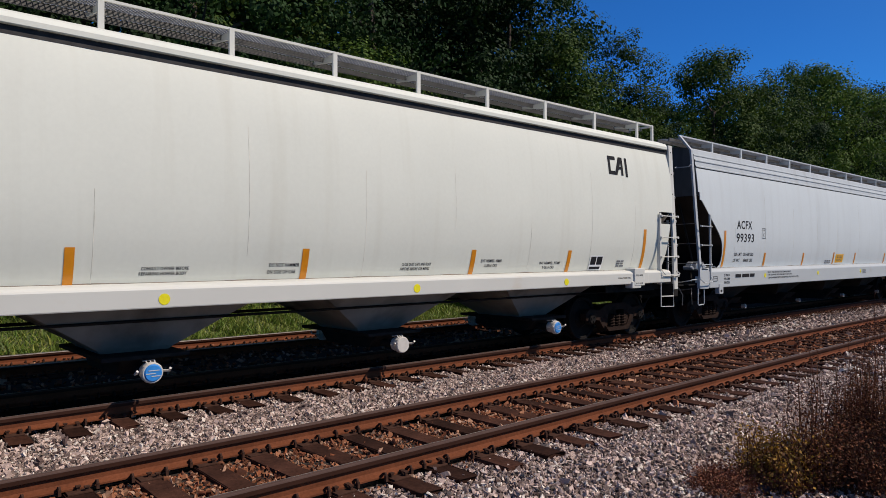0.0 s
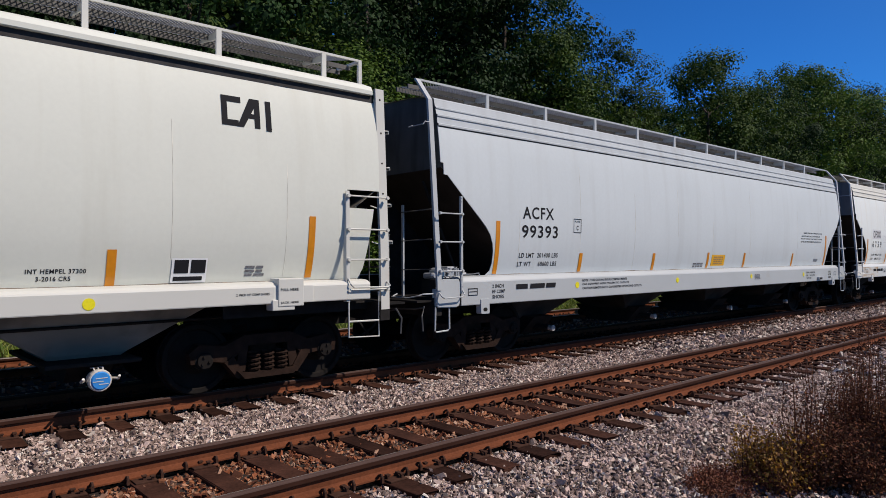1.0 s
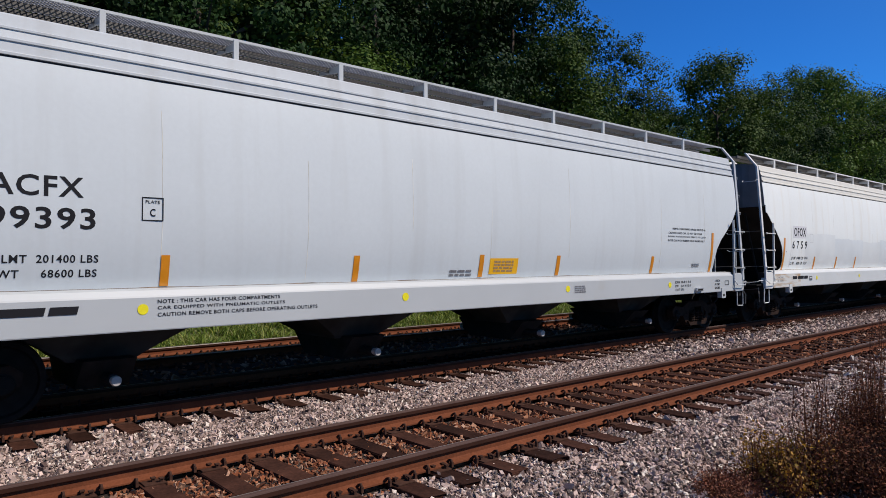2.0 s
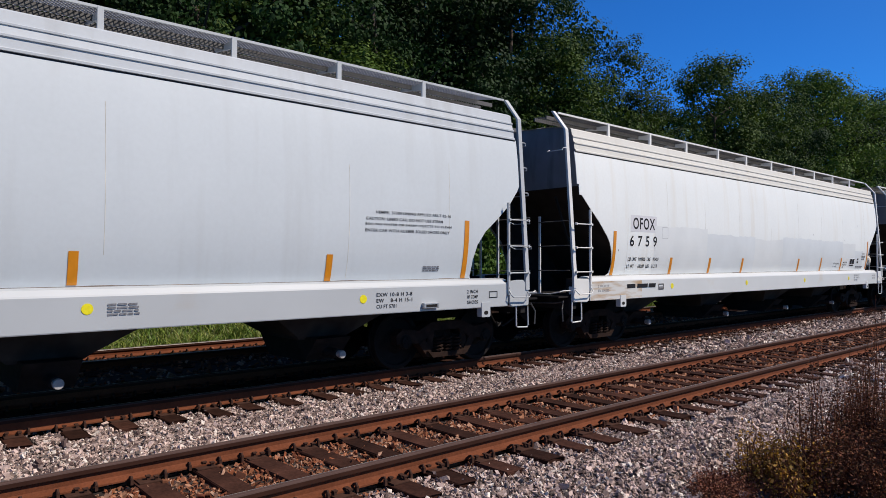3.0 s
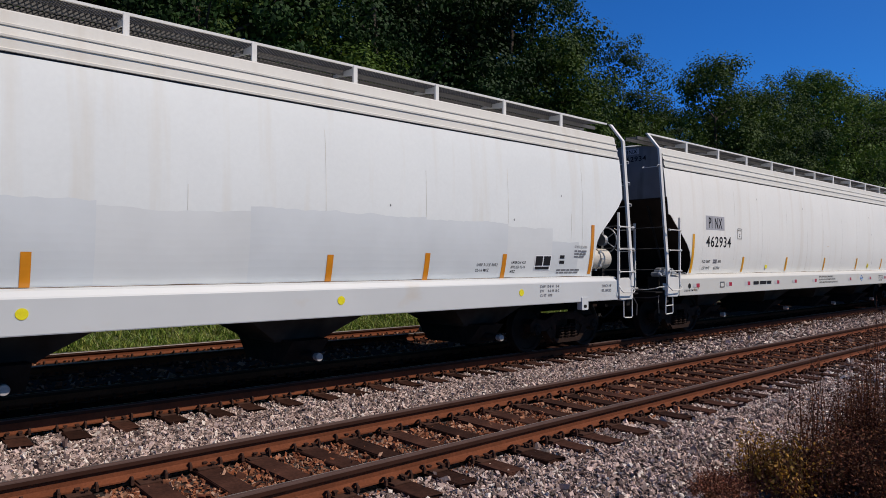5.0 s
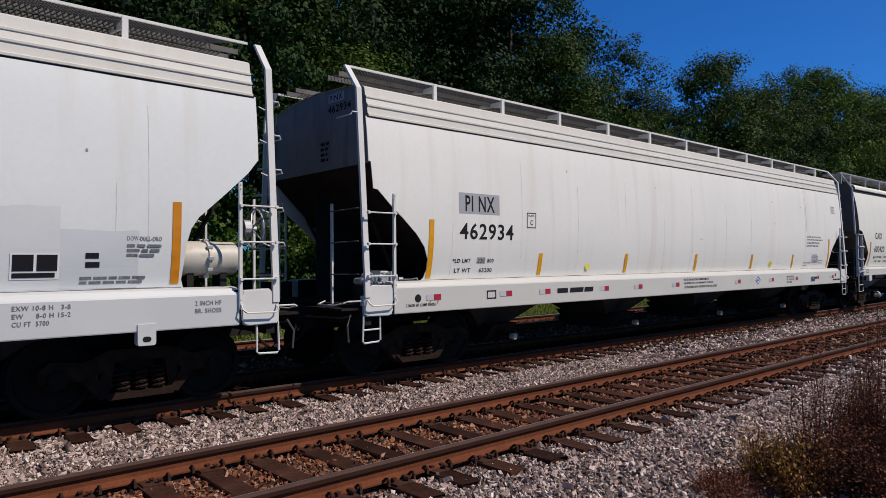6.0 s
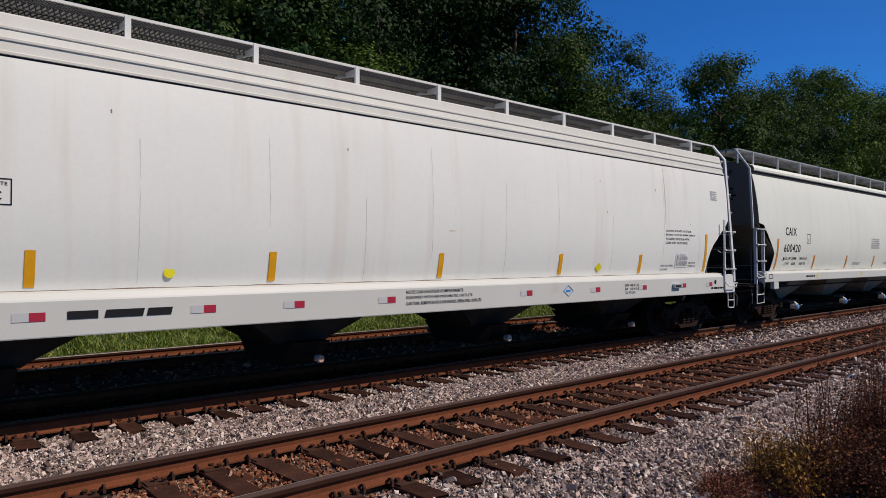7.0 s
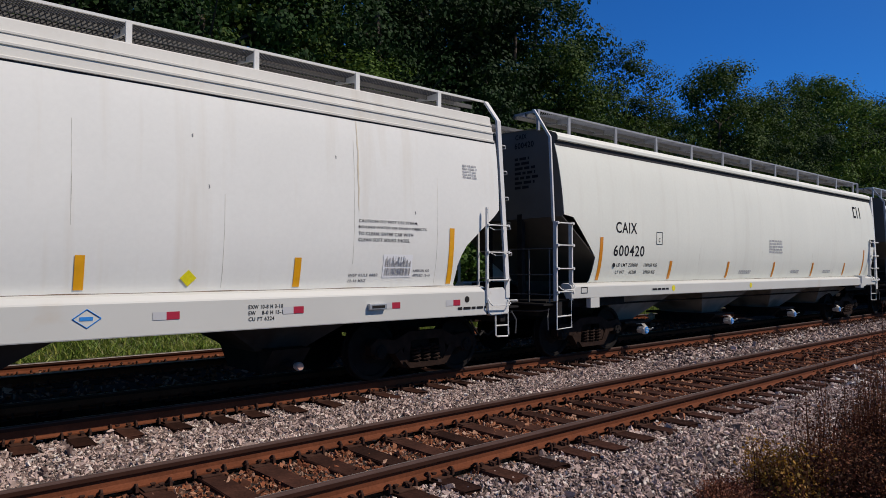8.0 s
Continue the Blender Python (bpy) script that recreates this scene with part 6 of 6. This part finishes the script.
    words(c, ACF, "AMERON 420", o + 71.3, o + 71.62, 1.68, 1.72, M["faded"])
    words(c, ACF, "APPLIED 12-16", o + 71.3, o + 71.65, 1.61, 1.65, M["faded"])
    # diamond emblem outline on the sill
    bm = bmesh.new()
    x, z = o + 66.75, 1.20
    q = [(x - 0.14, z), (x, z - 0.1), (x + 0.14, z), (x, z + 0.1)]
    for (a, b), (d, e) in zip(q, q[1:] + q[:1]):
        tube(bm, [(a, SY - 0.003, b), (d, SY - 0.003, e)], 0.006, 4)
    box(bm, x - 0.07, x + 0.06, SY - 0.004, SY, z - 0.02, z + 0.02)
    part("emblem", bm, M["cap_blue"], c, "blue diamond emblem outline")
    streak(c, ACF, o + 70.27, 2.55, 3.84, 0.026, M["rust_streak"], 1)
    for i, (x, z) in enumerate(((55.36, 1.075), (55.52, 1.085))):
        bm = bmesh.new()
        bm.faces.new([bm.verts.new((o + x + a, SY - 0.004, z + b)) for a, b in ((0, 0), (0.02, 0.005), (0.05, 0.06), (0.065, 0.10), (0.04, 0.095), (0.02, 0.05))])
        part("stain", bm, M["rust_run"], c, "rusty run-down")
    streak(c, ACF, o + 63.95, 2.22, 2.25, 0.16, M["rust_streak"], 4)
    for i, (x, z) in enumerate(((67.9, 3.3), (69.9, 3.25), (68.1, 2.7), (62.0, 3.3), (58.9, 3.4), (71.3, 2.55))):
        streak(c, ACF, o + x, z, z + 0.05, 0.022, M["faded"], 10 + i)
    bm = bmesh.new()
    box(bm, 0.264, 0.275, -0.78, -0.34, 4.25, 4.38)
    part("plate_patch", bm, M["plate_grey"], c, "grey patch")
    end_words(c, ("PINX", -0.38, 0.36, 4.265, 0.095), ("462934", -0.33, 0.64, 4.08, 0.12))
    end_bars(c, -0.10, -0.42, 3.35, 3.65, 4, 51)
    valve(c, 0.5)
    return c


def build_fifth():
    L = 17.75
    o = -74.55
    welds = [o + x for x in (77.9, 79.9, 81.5, 83.2, 84.9, 86.6, 88.4, 90.1)]
    c = hopper_car(dict(CAI, cap_r=0.085, walk_trim="grating_pale"), L, M["white_late"], M["sill_white"], "warm light grey covered hopper car with a dark eave line",
                   (3.55, 7.54, 11.5, 15.1), (M["cap_blue"],), 1.7, 1.1, M["trim_white"], welds, M["grating_pale"])
    for x, z0, z1 in ((76.02, 1.5, 2.35), (78.66, 1.5, 1.9), (81.36, 1.5, 1.9), (84.0, 1.5, 1.9), (86.7, 1.5, 1.9), (89.3, 1.5, 1.9), (91.0, 1.5, 2.35)):
        stripe(c, CAI, x + o, z0, z1, 0.10, M["orange"])
    seams(c, CAI, welds, 1.50, 2.2)
    words(c, CAI, "CAIX", o + 76.5, o + 77.25, 2.45, 2.68)
    words(c, CAI, "600420", o + 76.44, o + 77.55, 1.98, 2.21)
    words(c, CAI, "LD LMT 220800      100150 KG", o + 76.6, o + 78.1, 1.77, 1.84)
    words(c, CAI, "LT WT     65200        29550 KG", o + 76.6, o + 78.06, 1.62, 1.69)
    disc(c, "round_mark", M["black_paint"], o + 76.5, side_y(CAI, 1.8) - 0.004, 1.8, 0.045)
    frame_box(c, CAI, o + 78.0, o + 78.24, 2.25, 2.52, 0.012)
    words(c, CAI, "C", o + 78.09, o + 78.15, 2.3, 2.39)
    bars(c, CAI, o + 83.6, o + 84.5, 2.15, 2.5, 5, M["worn_stencil"], seed=15)
    bars(c, CAI, o + 82.0, o + 82.7, 1.6, 1.68, 2, M["worn_stencil"], seed=16)
    bars(c, CAI, o + 85.2, o + 85.8, 1.6, 1.68, 2, M["worn_stencil"], seed=17)
    bars(c, CAI, o + 87.6, o + 88.2, 1.6, 1.68, 2, M["worn_stencil"], seed=18)
    frame_box(c, CAI, o + 75.25, o + 75.45, 1.26, 1.38, 0.014, flat=SY)
    bars(c, CAI, o + 77.7, o + 78.4, 1.27, 1.31, 1, M["black_paint"], flat=SY, seed=19)
    disc(c, "yellow_dot", M["yellow"], o + 78.55, SY, 1.3, 0.065, "round yellow decal")
    disc(c, "yellow_dot", M["yellow"], o + 82.3, SY, 1.3, 0.065, "round yellow decal")
    x, z0, z1, t = o + 90.2, 3.42, 3.80, 0.07
    for r in ((x, x + t, z0, z1), (x, x + 0.24, z1 - t, z1), (x, x + 0.22, z0, z0 + t), (x + 0.32, x + 0.32 + t, z0, z1), (x + 0.58, x + 0.58 + t, z0, z1)):
        decal(c, CAI, "emblem", M["black_paint"], r, lift=0.006, label="bold black emblem bar")
    bm = bmesh.new()
    slab(bm, [(1.0, 1.17), (1.28, 1.17), (1.28, 0.98), (1.0, 0.98)], -1.6, -1.5)
    part("jacking_lug", bm, M["sill_white"], c)
    end_words(c, ("CAIX", -0.35, 0.30, 4.28, 0.10), ("600420", -0.33, 0.5, 4.10, 0.12))
    end_bars(c, -0.33, -0.95, 3.30, 3.92, 7, 52)
    return c


def build_sixth():
    return hopper_car(CAI, 17.75, M["white_cool"], M["sill_white"], "light grey covered hopper car at the far end of the train",
                      (3.55, 7.54, 11.5, 15.1), (M["cap_white"],), 1.7, 1.1, M["galvanised"], (3.4, 5.2, 7.0, 8.8, 10.6, 12.4, 14.2), M["grating_pale"])


CARS = {"first": build_first(), "second": build_second(), "third": build_third(), "fourth": build_fourth(), "fifth": build_fifth(), "sixth": build_sixth()}


def motions():
    steps = [i * 0.5 for i in range(17)]
    for key, car in CARS.items():
        walk(car, [(t, pose(CAR_AT[key] - SPEED * t, TRAIN_Y, 0)) for t in steps])
    turn = math.degrees(SPEED / 0.455)
    for ws, x, start in WHEELS:
        walk(ws, [(i / 15, pose(x, 0, 0.457, 0, start - turn * i / 15, 0)) for i in range(121)])


motions()
